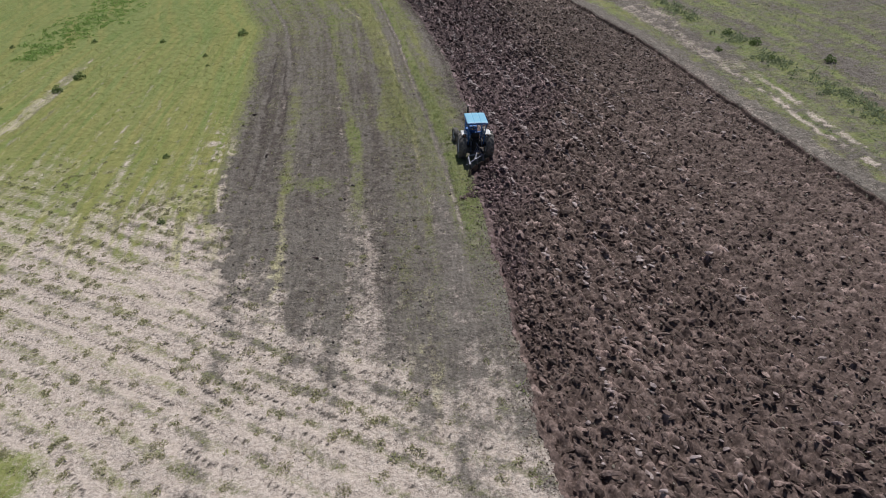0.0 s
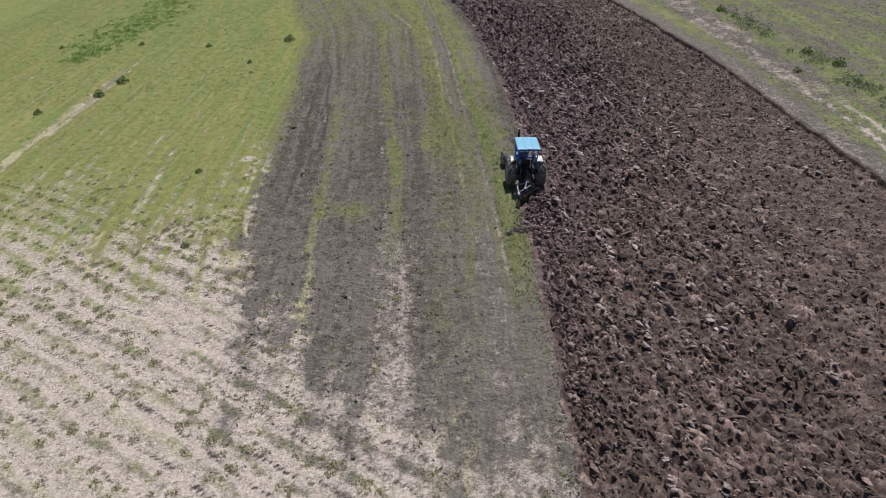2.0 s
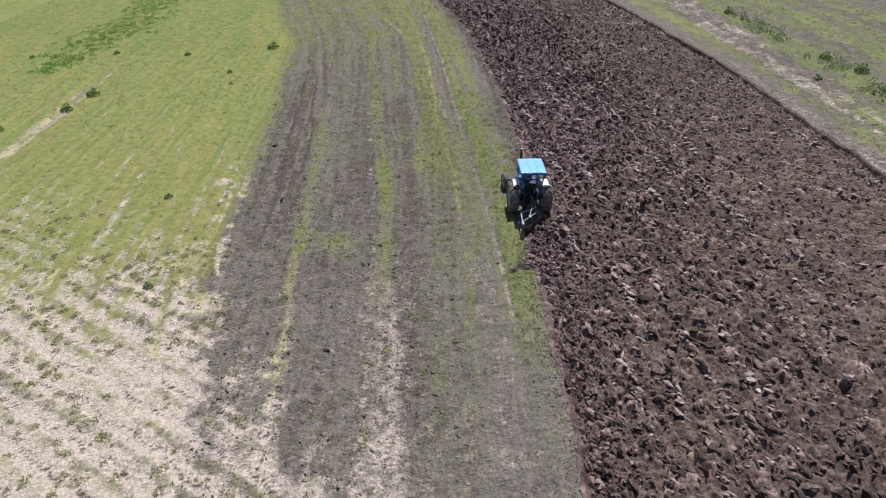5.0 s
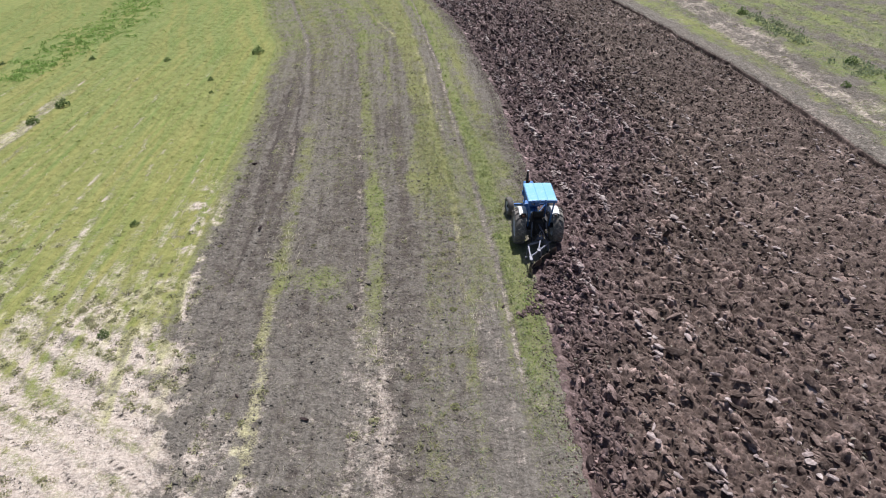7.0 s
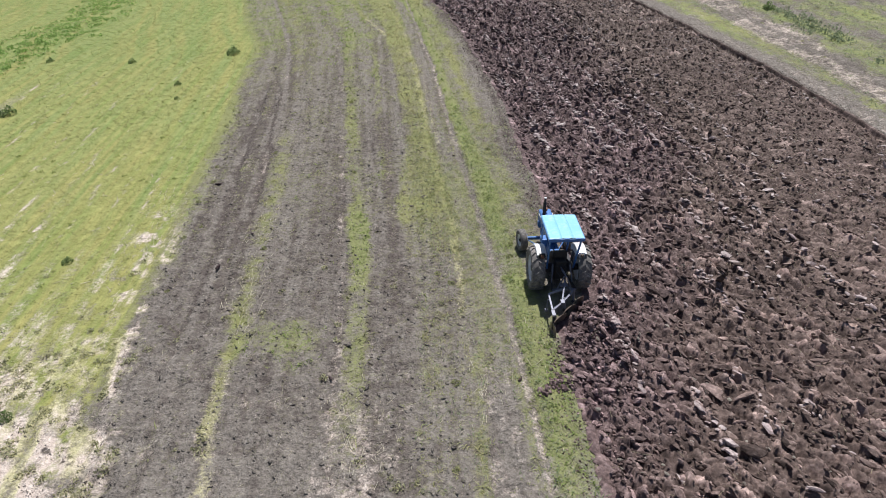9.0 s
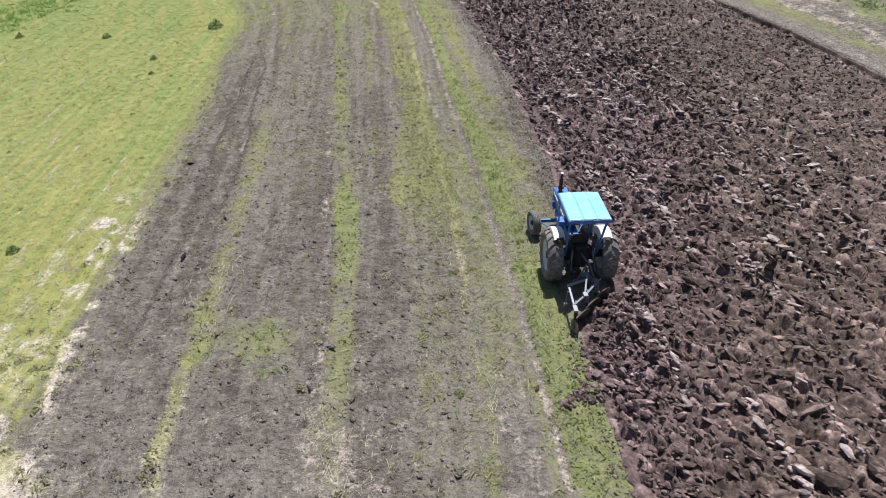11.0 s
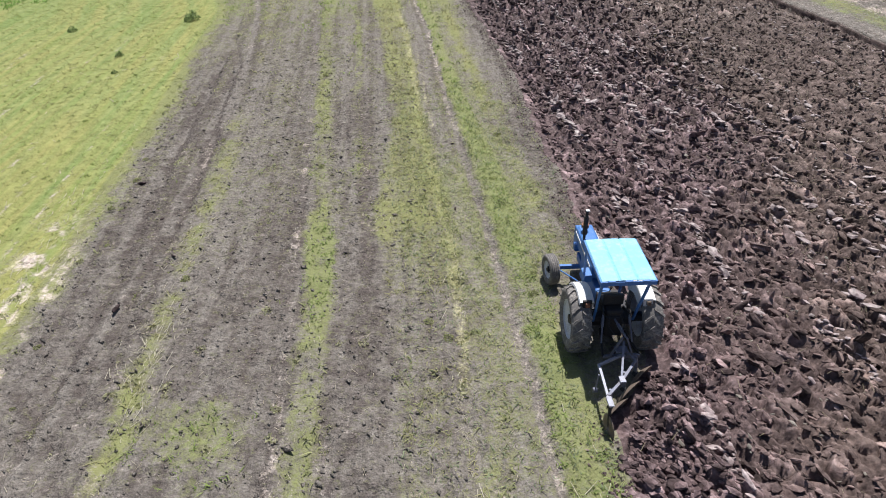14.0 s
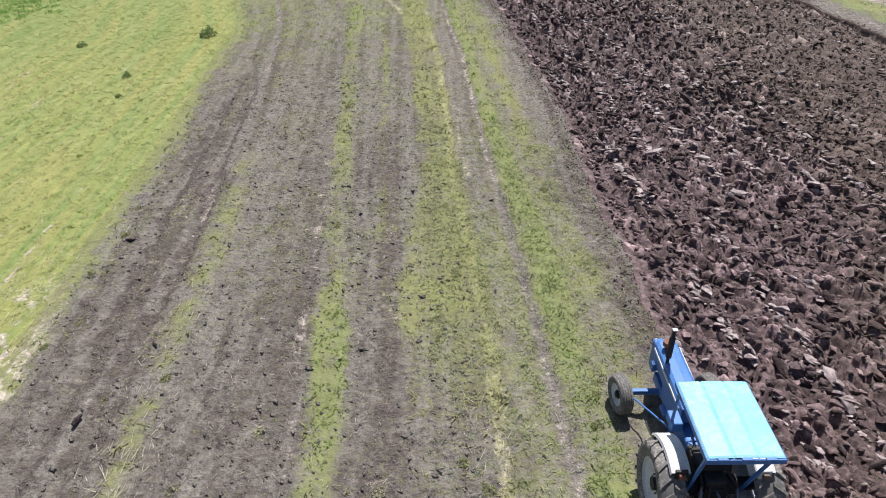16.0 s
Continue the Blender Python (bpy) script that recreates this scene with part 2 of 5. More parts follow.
    pale, dark = pale + strip * np.clip(p, 0, 1), dark + strip * np.clip(d, 0, 1)
    # foreground chaff with slanting rows of weeds and cracks between them
    v = 0.56 * x + 0.83 * y + 0.7 * wob
    row = 0.5 + 0.5 * np.cos(v * 2 * math.pi / 1.02)
    vst = fbm(v * 3.2, (x - y) * 0.12, 3, 47) - 0.5
    fg = np.clip(ahead * (1 - meadow) + meadow * near, 0, 1)
    tuft = step(0.54, 0.70, 0.44 * row + 0.58 * fbm(x * 2.2, y * 2.2, 2, 51) + 0.25 * vst + 0.06 * step(-6, -14, x))
    crack = band(np.mod(v + 0.34 * fine + 0.10 * dots + 0.5 * wob, 1.02), 0.5, 0.02, 0.07) * step(-0.04, 0.10, vst + fine + 0.3 * wob + 0.3 * (n1 - 0.5))
    fgreen = 0.26 * tuft + 0.04 + 0.25 * dots + 0.10 * step(0.5, 0.9, row)
    fgreen = np.maximum(fgreen, 0.9 * band(x, -11.6, 0.5, 1.0) * band(y, 13.0, 0.6, 1.0) + fine * 0.5)
    fgreen = np.maximum(fgreen, 0.4 * step(0.66, 0.76, n2) * tuft)
    fgreen = fgreen + 0.55 * meadow * step(0.0, 0.10, lines + 0.25 * fine) * step(22, 30, y + 8 * wob)
    fpale = 1.0 - 0.34 * tuft + 1.1 * vst + 0.45 * fine - 0.95 * crack - 0.15 * step(0.35, 0.9, row)
    way = band(x + 6.3 - 0.035 * np.maximum(0, 17 - y) ** 1.5 + 0.4 * fine, 0, 0.15, 0.4) * step(22, 19, y)
    fpale = fpale - 0.28 * way
    fdark = 0.1 + 0.1 * tuft - 0.5 * vst + 0.95 * crack
    green, yellow = green * (1 - fg) + fg * np.clip(fgreen, 0, 1), yellow * (1 - fg) + fg * 0.6
    pale, dark = pale * (1 - fg) + fg * np.clip(fpale, 0, 1), dark * (1 - fg) + fg * np.clip(fdark, 0, 1)
    # beyond the ploughed land
    w = x - edge_right(y)
    out = step(-0.2, 0.2, w)
    wst = fbm(w * 1.6, y * 0.08, 3, 49) - 0.5
    xr = x + 0.8 * wob + 0.4 * fine
    g = 0.42 + 0.55 * (n1 - 0.45) + 0.9 * wst + 0.6 * fine + 0.5 * dots
    g = np.maximum(g, 0.60 * band(xr, far_gold(y), 0.25, 0.5) * step(0.36, 0.55, n2) + 0.4 * fine)
    g = np.maximum(g, 0.66 * band(xr, far_green(y), 0.35, 0.9) + 0.7 * fine)
    g = np.maximum(g, 0.75 * step(66, 80, y + 0.8 * (x - 30)) * step(0.35, 0.6, n2))
    white = np.maximum(0.9 * band(xr, far_white(y), 0.07, 0.26) * step(45, 37, y) * step(-0.22, 0.05, wst + fine + dots), 0.8 * band(xr, far_white_two(y), 0.10, 0.3) * step(44, 36, y) * step(-0.1, 0.1, wst + fine))
    grey_bed = band(xr, 22.4 - 0.03 * (y - 46), 0.8, 0.8) * step(38, 46, y)
    bare = step(1.5, 0.8, w + 0.8 * fine)
    g = g * (1 - 0.92 * bare) * (1 - 0.8 * white) * (1 - 0.7 * grey_bed)
    p = 0.10 + 0.4 * (n2 - 0.4) + 0.7 * wst + 0.6 * fine + 0.4 * dots + 0.12 * grey_bed
    p = p * (1 - 0.6 * bare) + 0.16 * bare + 0.54 * white
    tint = 0.06 + 0.6 * (n2 - 0.5) + 0.5 * band(xr, far_gold(y), 0.3, 0.5)
    green, yellow = green * (1 - out) + out * np.clip(g, 0, 1), yellow * (1 - out) + out * np.clip(tint, 0, 0.7)
    pale, dark = pale * (1 - out) + out * np.clip(p, 0, 1), dark * (1 - out) + out * np.clip(0.52 + 0.9 * wst + 0.7 * fine + 0.5 * dots - 0.45 * bare, 0, 1)
    return [np.clip(k, 0, 1) for k in (green, yellow, pale, dark)]


# ---- materials ----
def mat(name):
    m = bpy.data.materials.new(name)
    m.use_nodes = True
    return m, m.node_tree.nodes, m.node_tree.links, m.node_tree.nodes["Principled BSDF"]


def noise_node(n, l, scale, detail=4.0, rough=0.6, vec=None):
    t = n.new("ShaderNodeTexNoise")
    t.inputs["Scale"].default_value, t.inputs["Detail"].default_value, t.inputs["Roughness"].default_value = scale, detail, rough
    if vec is not None:
        l.new(vec, t.inputs["Vector"])
    return t.outputs["Fac"]


def ramp(n, l, fac, stops):
    r = n.new("ShaderNodeValToRGB")
    el = r.color_ramp.elements
    while len(el) < len(stops):
        el.new(0.5)
    for e, (p, c) in zip(el, stops):
        e.position, e.color = p, (*c, 1) if len(c) == 3 else c
    l.new(fac, r.inputs[0])
    return r.outputs[0]


def mixc(n, l, fac, a, b, mode="MIX"):
    m = n.new("ShaderNodeMix")
    m.data_type, m.blend_type = "RGBA", mode
    for sock, v in ((m.inputs[0], fac), (m.inputs[6], a), (m.inputs[7], b)):
        if isinstance(v, (int, float)):
            sock.default_value = v
        elif isinstance(v, tuple):
            sock.default_value = (*v, 1)
        else:
            l.new(v, sock)
    return m.outputs[2]


def math_node(n, l, op, a, b=0.0, clamp=False):
    m = n.new("ShaderNodeMath")
    m.operation, m.use_clamp = op, clamp
    for sock, v in ((m.inputs[0], a), (m.inputs[1], b)):
        if isinstance(v, (int, float)):
            sock.default_value = v
        else:
            l.new(v, sock)
    return m.outputs[0]


def bump(n, l, bsdf, height, strength, dist):
    b = n.new("ShaderNodeBump")
    b.inputs["Strength"].default_value, b.inputs["Distance"].default_value = strength, dist
    l.new(height, b.inputs["Height"])
    l.new(b.outputs[0], bsdf.inputs["Normal"])
    return b


def grey(v):
    return (v, v, v)


def ground_material():
    m, n, l, bs = mat("field_ground")
    geo = n.new("ShaderNodeNewGeometry")
    pos = geo.outputs["Position"]
    att = {}
    for key in ("green", "yellow", "pale", "dark", "wild"):
        a = n.new("ShaderNodeAttribute")
        a.attribute_name = key
        att[key] = a.outputs["Fac"]
    sh = n.new("ShaderNodeVectorMath")
    sh.operation = "ADD"
    sh.inputs[1].default_value = (13.1, 7.7, 3.3)
    l.new(pos, sh.inputs[0])
    off = sh.outputs[0]
    fine, mid, grain = noise_node(n, l, 9.0, 5, 0.65, pos), noise_node(n, l, 2.2, 4, 0.6, pos), noise_node(n, l, 34.0, 3, 0.6, pos)
    lie = n.new("ShaderNodeMapping")
    lie.inputs["Scale"].default_value, lie.inputs["Rotation"].default_value = (4.5, 0.55, 1.0), (0, 0, 0.07)
    l.new(pos, lie.inputs["Vector"])
    streak = noise_node(n, l, 1.0, 5, 0.7, lie.outputs[0])
    lie2 = n.new("ShaderNodeMapping")
    lie2.inputs["Scale"].default_value, lie2.inputs["Rotation"].default_value = (2.6, 0.09, 1.0), (0, 0, 0.05)
    l.new(pos, lie2.inputs["Vector"])
    swath = noise_node(n, l, 1.0, 4, 0.65, lie2.outputs[0])
    soil = ramp(n, l, fine, [(0.25, (0.150, 0.138, 0.122)), (0.5, (0.266, 0.247, 0.219)), (0.75, (0.387, 0.358, 0.318))])
    darks = ramp(n, l, fine, [(0.25, (0.085, 0.073, 0.066)), (0.55, (0.165, 0.144, 0.130)), (0.8, (0.255, 0.225, 0.204))])
    chaff = ramp(n, l, fine, [(0.22, (0.40, 0.325, 0.27)), (0.48, (0.69, 0.60, 0.525)), (0.72, (0.86, 0.78, 0.70))])
    bleached = ramp(n, l, fine, [(0.25, (0.44, 0.42, 0.23)), (0.55, (0.62, 0.59, 0.36)), (0.8, (0.70, 0.67, 0.46))])
    chaff = mixc(n, l, ramp(n, l, att["yellow"], [(0.74, grey(0.0)), (0.92, grey(1.0))]), chaff, bleached)
    lush = ramp(n, l, mid, [(0.3, (0.190, 0.240, 0.084)), (0.7, (0.280, 0.335, 0.126))])
    dry = ramp(n, l, mid, [(0.3, (0.244, 0.260, 0.088)), (0.7, (0.340, 0.352, 0.128))])
    grass = mixc(n, l, att["yellow"], lush, dry)
    grass = mixc(n, l, 1.0, grass, ramp(n, l, swath, [(0.36, (0.80, 0.90, 0.78)), (0.5, (1.0, 1.0, 1.0)), (0.64, (1.14, 1.06, 1.10))]), "MULTIPLY")
    grass = mixc(n, l, math_node(n, l, "MULTIPLY", att["wild"], 0.72), grass, (0.216, 0.228, 0.108))

    def cut(key, gain, src):
        """Share of a kind, broken up into specks: the mask plus spread noise, cut at one half."""
        s = math_node(n, l, "SUBTRACT", src, 0.5)
        s = math_node(n, l, "MULTIPLY", s, 2.6)
        s = math_node(n, l, "ADD", att[key], s)
        s = math_node(n, l, "SUBTRACT", s, 0.5)
        s = math_node(n, l, "MULTIPLY", s, gain)
        return math_node(n, l, "ADD", s, 0.5, True)

    speck = math_node(n, l, "ADD", math_node(n, l, "MULTIPLY", noise_node(n, l, 6.0, 6, 0.75, pos), 0.6), math_node(n, l, "MULTIPLY", noise_node(n, l, 26.0, 4, 0.7, pos), 0.4))
    speck2 = math_node(n, l, "ADD", math_node(n, l, "MULTIPLY", noise_node(n, l, 4.1, 6, 0.75, off), 0.6), math_node(n, l, "MULTIPLY", noise_node(n, l, 19.0, 4, 0.7, off), 0.4))

    base = mixc(n, l, cut("dark", 1.3, mid), soil, darks)
    base = mixc(n, l, ramp(n, l, grain, [(0.32, grey(0.0)), (0.66, grey(0.42))]), base, mixc(n, l, 1.0, base, (0.5, 0.47, 0.45), "MULTIPLY"))
    base = mixc(n, l, ramp(n, l, streak, [(0.35, grey(0.0)), (0.62, grey(0.85))]), base, mixc(n, l, 1.0, base, (0.86, 0.85, 0.85), "MULTIPLY"))
    base = mixc(n, l, cut("pale", 2.0, speck2), base, chaff)
    base = mixc(n, l, cut("green", 1.8, speck), base, grass)
    base = mixc(n, l, ramp(n, l, grain, [(0.4, grey(0.0)), (0.7, grey(0.35))]), base, mixc(n, l, 1.0, base, (0.6, 0.56, 0.52), "MULTIPLY"))
    base = mixc(n, l, 1.0, base, ramp(n, l, streak, [(0.3, (0.99, 0.97, 1.01)), (0.7, (0.79, 0.76, 0.79))]), "MULTIPLY")
    l.new(base, bs.inputs["Base Color"])
    bs.inputs["Roughness"].default_value, bs.inputs["Specular IOR Level"].default_value = 0.92, 0.15
    lumpy = math_node(n, l, "ADD", fine, math_node(n, l, "MULTIPLY", noise_node(n, l, 5.5, 3, 0.6, off), 1.6))
    relief = bump(n, l, bs, math_node(n, l, "ADD", lumpy, math_node(n, l, "MULTIPLY", grain, 0.3)), 0.8, 0.12)
    l.new(math_node(n, l, "SUBTRACT", 0.85, math_node(n, l, "MULTIPLY", att["green"], 0.55)), relief.inputs["Strength"])
    return m


def earth_nodes(name, source):
    """Turned earth: brown crumb with smooth slices, their sun glints painted as paler colour. source: what tells one
    lump's tone.
    """
    m, n, l, bs = mat(name)
    geo = n.new("ShaderNodeNewGeometry")
    pos = geo.outputs["Position"]
    if source in ("island", "slice"):
        tone = geo.outputs["Random Per Island"]
    elif source == "object":
        tone = n.new("ShaderNodeObjectInfo").outputs["Random"]
    else:
        a = n.new("ShaderNodeAttribute")
        a.attribute_name = "tone"
        tone = a.outputs["Fac"]
    fine, mid, big = noise_node(n, l, 26.0, 5, 0.7, pos), noise_node(n, l, 4.2, 4, 0.65, pos), noise_node(n, l, 0.35, 3, 0.5, pos)
    brown = ramp(n, l, mid, [(0.28, (0.056, 0.0390, 0.0355)), (0.50, (0.135, 0.0960, 0.0875)), (0.74, (0.235, 0.178, 0.165))])
    slate = ramp(n, l, mid, [(0.28, (0.064, 0.0425, 0.0430)), (0.50, (0.148, 0.1020, 0.1060)), (0.74, (0.280, 0.206, 0.217))])
    # the older passes beside the furrow are heavier, greyer clay
    sep = n.new("ShaderNodeSeparateXYZ")
    l.new(pos, sep.inputs[0])
    side = math_node(n, l, "ADD", sep.outputs["X"], math_node(n, l, "MULTIPLY", big, 6.0))
    south = math_node(n, l, "MAXIMUM", math_node(n, l, "SUBTRACT", 40.0, sep.outputs["Y"]), 0.0)
    side = math_node(n, l, "ADD", side, math_node(n, l, "MULTIPLY", south, 0.35))
    mr = n.new("ShaderNodeMapRange")
    mr.inputs[1].default_value, mr.inputs[2].default_value = 11.5, 15.0
    l.new(side, mr.inputs[0])
    base = mixc(n, l, mr.outputs[0], slate, brown)
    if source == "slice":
        # pale base colour carries the sun's glint on the polished faces
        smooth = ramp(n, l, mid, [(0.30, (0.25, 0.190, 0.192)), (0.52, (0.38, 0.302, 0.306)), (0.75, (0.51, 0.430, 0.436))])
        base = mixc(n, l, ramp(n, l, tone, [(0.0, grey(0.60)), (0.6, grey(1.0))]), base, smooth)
    else:
        # tones above 0.9 brighten the base to paint in sun glints
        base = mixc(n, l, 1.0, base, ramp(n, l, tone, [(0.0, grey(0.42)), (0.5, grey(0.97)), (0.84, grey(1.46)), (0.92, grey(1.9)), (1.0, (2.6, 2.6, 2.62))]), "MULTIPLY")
    # the base colour is scaled up towards the near end, down towards the far end
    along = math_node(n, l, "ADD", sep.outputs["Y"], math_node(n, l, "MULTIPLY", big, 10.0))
    along_gain = n.new("ShaderNodeMapRange")
    along_gain.inputs[1].default_value, along_gain.inputs[2].default_value = 60.0, 24.0
    along_gain.inputs[3].default_value, along_gain.inputs[4].default_value = 0.84, 1.28
    l.new(along, along_gain.inputs[0])
    base = mixc(n, l, 1.0, base, along_gain.outputs[0], "MULTIPLY")
    grit = noise_node(n, l, 13.0, 3, 0.6, pos)
    base = mixc(n, l, 1.0, base, ramp(n, l, grit, [(0.36, grey(0.70)), (0.5, grey(1.0)), (0.62, grey(1.34))]), "MULTIPLY")
    base = mixc(n, l, ramp(n, l, fine, [(0.40, grey(0.0)), (0.58, grey(0.75))]), base, mixc(n, l, 1.0, base, (0.46, 0.44, 0.43), "MULTIPLY"))
    l.new(base, bs.inputs["Base Color"])
    if source == "slice":
        l.new(ramp(n, l, fine, [(0.3, grey(0.36)), (0.7, grey(0.58))]), bs.inputs["Roughness"])
    else:
        l.new(ramp(n, l, tone, [(0.3, grey(0.85)), (0.8, grey(0.60)), (1.0, grey(0.40))]), bs.inputs["Roughness"])
    bs.inputs["Specular IOR Level"].default_value = 0.5 if source == "slice" else 0.22
    bump(n, l, bs, math_node(n, l, "ADD", fine, math_node(n, l, "MULTIPLY", noise_node(n, l, 10.0, 6, 0.75, pos), 1.4)), 0.7 if source == "slice" else 0.9, 0.012 if source == "slice" else 0.022)
    return m


def leaf_material(name, low, high, rough=0.75):
    """Thin blades: they scatter the sun back and let some of it through."""
    m, n, l, bs = mat(name)
    geo = n.new("ShaderNodeNewGeometry")
    lie = n.new("ShaderNodeMapping")
    lie.inputs["Scale"].default_value, lie.inputs["Rotation"].default_value = (2.4, 0.16, 0.5), (0, 0, 0.07)
    l.new(geo.outputs["Position"], lie.inputs["Vector"])
    patch = noise_node(n, l, 1.0, 4, 0.65, lie.outputs[0])
    f = math_node(n, l, "ADD", math_node(n, l, "MULTIPLY", geo.outputs["Random Per Island"], 0.45), math_node(n, l, "MULTIPLY", ramp(n, l, patch, [(0.3, grey(0.0)), (0.7, grey(1.0))]), 0.6))
    col = ramp(n, l, f, [(0.2, low), (0.85, high)])
    l.new(col, bs.inputs["Base Color"])
    bs.inputs["Roughness"].default_value, bs.inputs["Specular IOR Level"].default_value = rough, 0.2
    tr = n.new("ShaderNodeBsdfTranslucent")
    l.new(col, tr.inputs["Color"])
    mx = n.new("ShaderNodeMixShader")
    mx.inputs[0].default_value = 0.5
    l.new(bs.outputs[0], mx.inputs[1])
    l.new(tr.outputs[0], mx.inputs[2])
    l.new(mx.outputs[0], n["Material Output"].inputs["Surface"])
    return m


def paint_material(name, colour, worn, rough=0.4, metal=0.0, scale=6.0, amount=0.55):
    m, n, l, bs = mat(name)
    tc = n.new("ShaderNodeTexCoord")
    a, b = noise_node(n, l, scale, 5, 0.65, tc.outputs["Object"]), noise_node(n, l, scale * 6, 3, 0.6, tc.outputs["Object"])
    f = math_node(n, l, "MULTIPLY", a, b)
    f = ramp(n, l, f, [(0.22, grey(0.0)), (0.42, grey(amount))])
    l.new(mixc(n, l, f, colour, worn), bs.inputs["Base Color"])
    l.new(ramp(n, l, a, [(0.3, grey(rough)), (0.7, grey(min(1.0, rough + 0.2)))]), bs.inputs["Roughness"])
    bs.inputs["Metallic"].default_value = metal
    bump(n, l, bs, b, 0.15, 0.004)
    return m


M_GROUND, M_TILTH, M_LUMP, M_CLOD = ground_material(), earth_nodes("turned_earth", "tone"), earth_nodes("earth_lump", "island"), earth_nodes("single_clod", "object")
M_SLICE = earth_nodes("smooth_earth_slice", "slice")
M_MEADOW = leaf_material("meadow_blades", (0.288, 0.306, 0.130), (0.401, 0.403, 0.185))
M_GOLD = leaf_material("yellow_meadow_blades", (0.310, 0.312, 0.139), (0.414, 0.405, 0.189))
M_LIME = leaf_material("green_meadow_blades", (0.275, 0.322, 0.118), (0.375, 0.418, 0.162))
M_LUSH = leaf_material("lush_blades", (0.175, 0.228, 0.074), (0.318, 0.388, 0.138))
M_DRY = leaf_material("dry_blades", (0.262, 0.254, 0.124), (0.450, 0.425, 0.240))
M_WEED = leaf_material("weed_leaves", (0.120, 0.175, 0.068), (0.235, 0.305, 0.125))
M_FRESH = leaf_material("fresh_weeds", (0.20, 0.32, 0.09), (0.36, 0.50, 0.17))
M_OLIVE = leaf_material("olive_weeds", (0.31, 0.305, 0.18), (0.52, 0.505, 0.33))
M_STRIP = leaf_material("strip_blades", (0.207, 0.230, 0.099), (0.438, 0.444, 0.230))
M_SAGE = leaf_material("stubble_blades", (0.165, 0.205, 0.125), (0.335, 0.380, 0.240))
M_STALK = leaf_material("bleached_stalks", (0.56, 0.51, 0.42), (0.78, 0.73, 0.63))
M_ROOT = leaf_material("roots_and_straw", (0.19, 0.16, 0.115), (0.42, 0.37, 0.27))
M_CRUST = leaf_material("dry_crust", (0.26, 0.225, 0.20), (0.52, 0.48, 0.43))
M_STRAW = leaf_material("straw", (0.46, 0.40, 0.30), (0.74, 0.68, 0.56))
M_BLUE = paint_material("tractor_blue_paint", (0.050, 0.165, 0.46), (0.15, 0.25, 0.42), 0.38)
M_ROOF = paint_material("canopy_light_blue_paint", (0.21, 0.49, 0.70), (0.38, 0.58, 0.68), 0.38, 0, 2.0, 0.7)
M_FENDER = paint_material("fender_white_paint", (0.66, 0.66, 0.70), (0.42, 0.36, 0.30), 0.4)
M_TYRE = paint_material("tyre_rubber", (0.135, 0.126, 0.126), (0.38, 0.345, 0.325), 0.9, 0, 5.0, 0.95)
M_RIM = paint_material("wheel_rim_grey", (0.60, 0.62, 0.70), (0.28, 0.23, 0.19), 0.5, 0.1)
M_IRON = paint_material("dark_iron", (0.035, 0.035, 0.042), (0.10, 0.07, 0.05), 0.55, 0.5)
M_STEEL = paint_material("plough_frame_steel", (0.15, 0.16, 0.22), (0.15, 0.12, 0.10), 0.5, 0.3)
M_PLATE = paint_material("worn_pale_plate", (0.31, 0.32, 0.40), (0.22, 0.18, 0.15), 0.5, 0.2)
M_DISC = paint_material("earth_polished_disc", (0.20, 0.155, 0.13), (0.11, 0.075, 0.055), 0.5, 0.3)
M_AMBER = paint_material("amber_lens", (0.10, 0.07, 0.05), (0.2, 0.12, 0.05), 0.3)
M_SEAT = paint_material("black_vinyl", (0.022, 0.022, 0.026), (0.08, 0.07, 0.06), 0.55)
M_RUST = paint_material("rusty_steel", (0.20, 0.09, 0.06), (0.09, 0.05, 0.04), 0.7, 0.2)


# ---- mesh helpers ----
def mesh_np(name, verts, faces, material, smooth=False, attrs=None):
    """A mesh from arrays; all faces have the same number of corners."""
    me = bpy.data.meshes.new(name)
    k = faces.shape[1]
    me.vertices.add(len(verts))
    me.vertices.foreach_set("co", np.ascontiguousarray(verts, np.float32).ravel())
    me.loops.add(faces.size)
    me.loops.foreach_set("vertex_index", np.ascontiguousarray(faces, np.int32).ravel())
    me.polygons.add(len(faces))
    me.polygons.foreach_set("loop_start", np.arange(0, faces.size, k, dtype=np.int32))
    me.polygons.foreach_set("loop_total", np.full(len(faces), k, np.int32))
    me.polygons.foreach_set("use_smooth", np.full(len(faces), smooth, bool))
    me.update(calc_edges=True)
    for key, values in (attrs or {}).items():
        a = me.attributes.new(key, "FLOAT", "POINT")
        a.data.foreach_set("value", np.ascontiguousarray(values, np.float32).ravel())
    me.materials.append(material)
    return me


def part(name, bm, material, parent, label="", smooth=False):
    """One mesh object under a thing or under a part."""
    me = bpy.data.meshes.new(name)
    bm.to_mesh(me)
    bm.free()
    me.materials.append(material)
    if smooth:
        for p in me.polygons:
            p.use_smooth = True
    ob = new(name, me)
    ob.parent = parent
    return tagged(ob, label)


def grid_faces(nx, ny):
    i = np.arange(nx - 1)[None, :] + nx * np.arange(ny - 1)[:, None]
    i = i.ravel()
    return np.stack([i, i + 1, i + 1 + nx, i + nx], 1)


def spans(*pieces):
    """Grid lines from (start, end, step) pieces that follow one another."""
    lines = [np.arange(a, b - 1e-6, s) for a, b, s in pieces]
    return np.concatenate(lines + [[pieces[-1][1]]])


rng = np.random.default_rng(7)


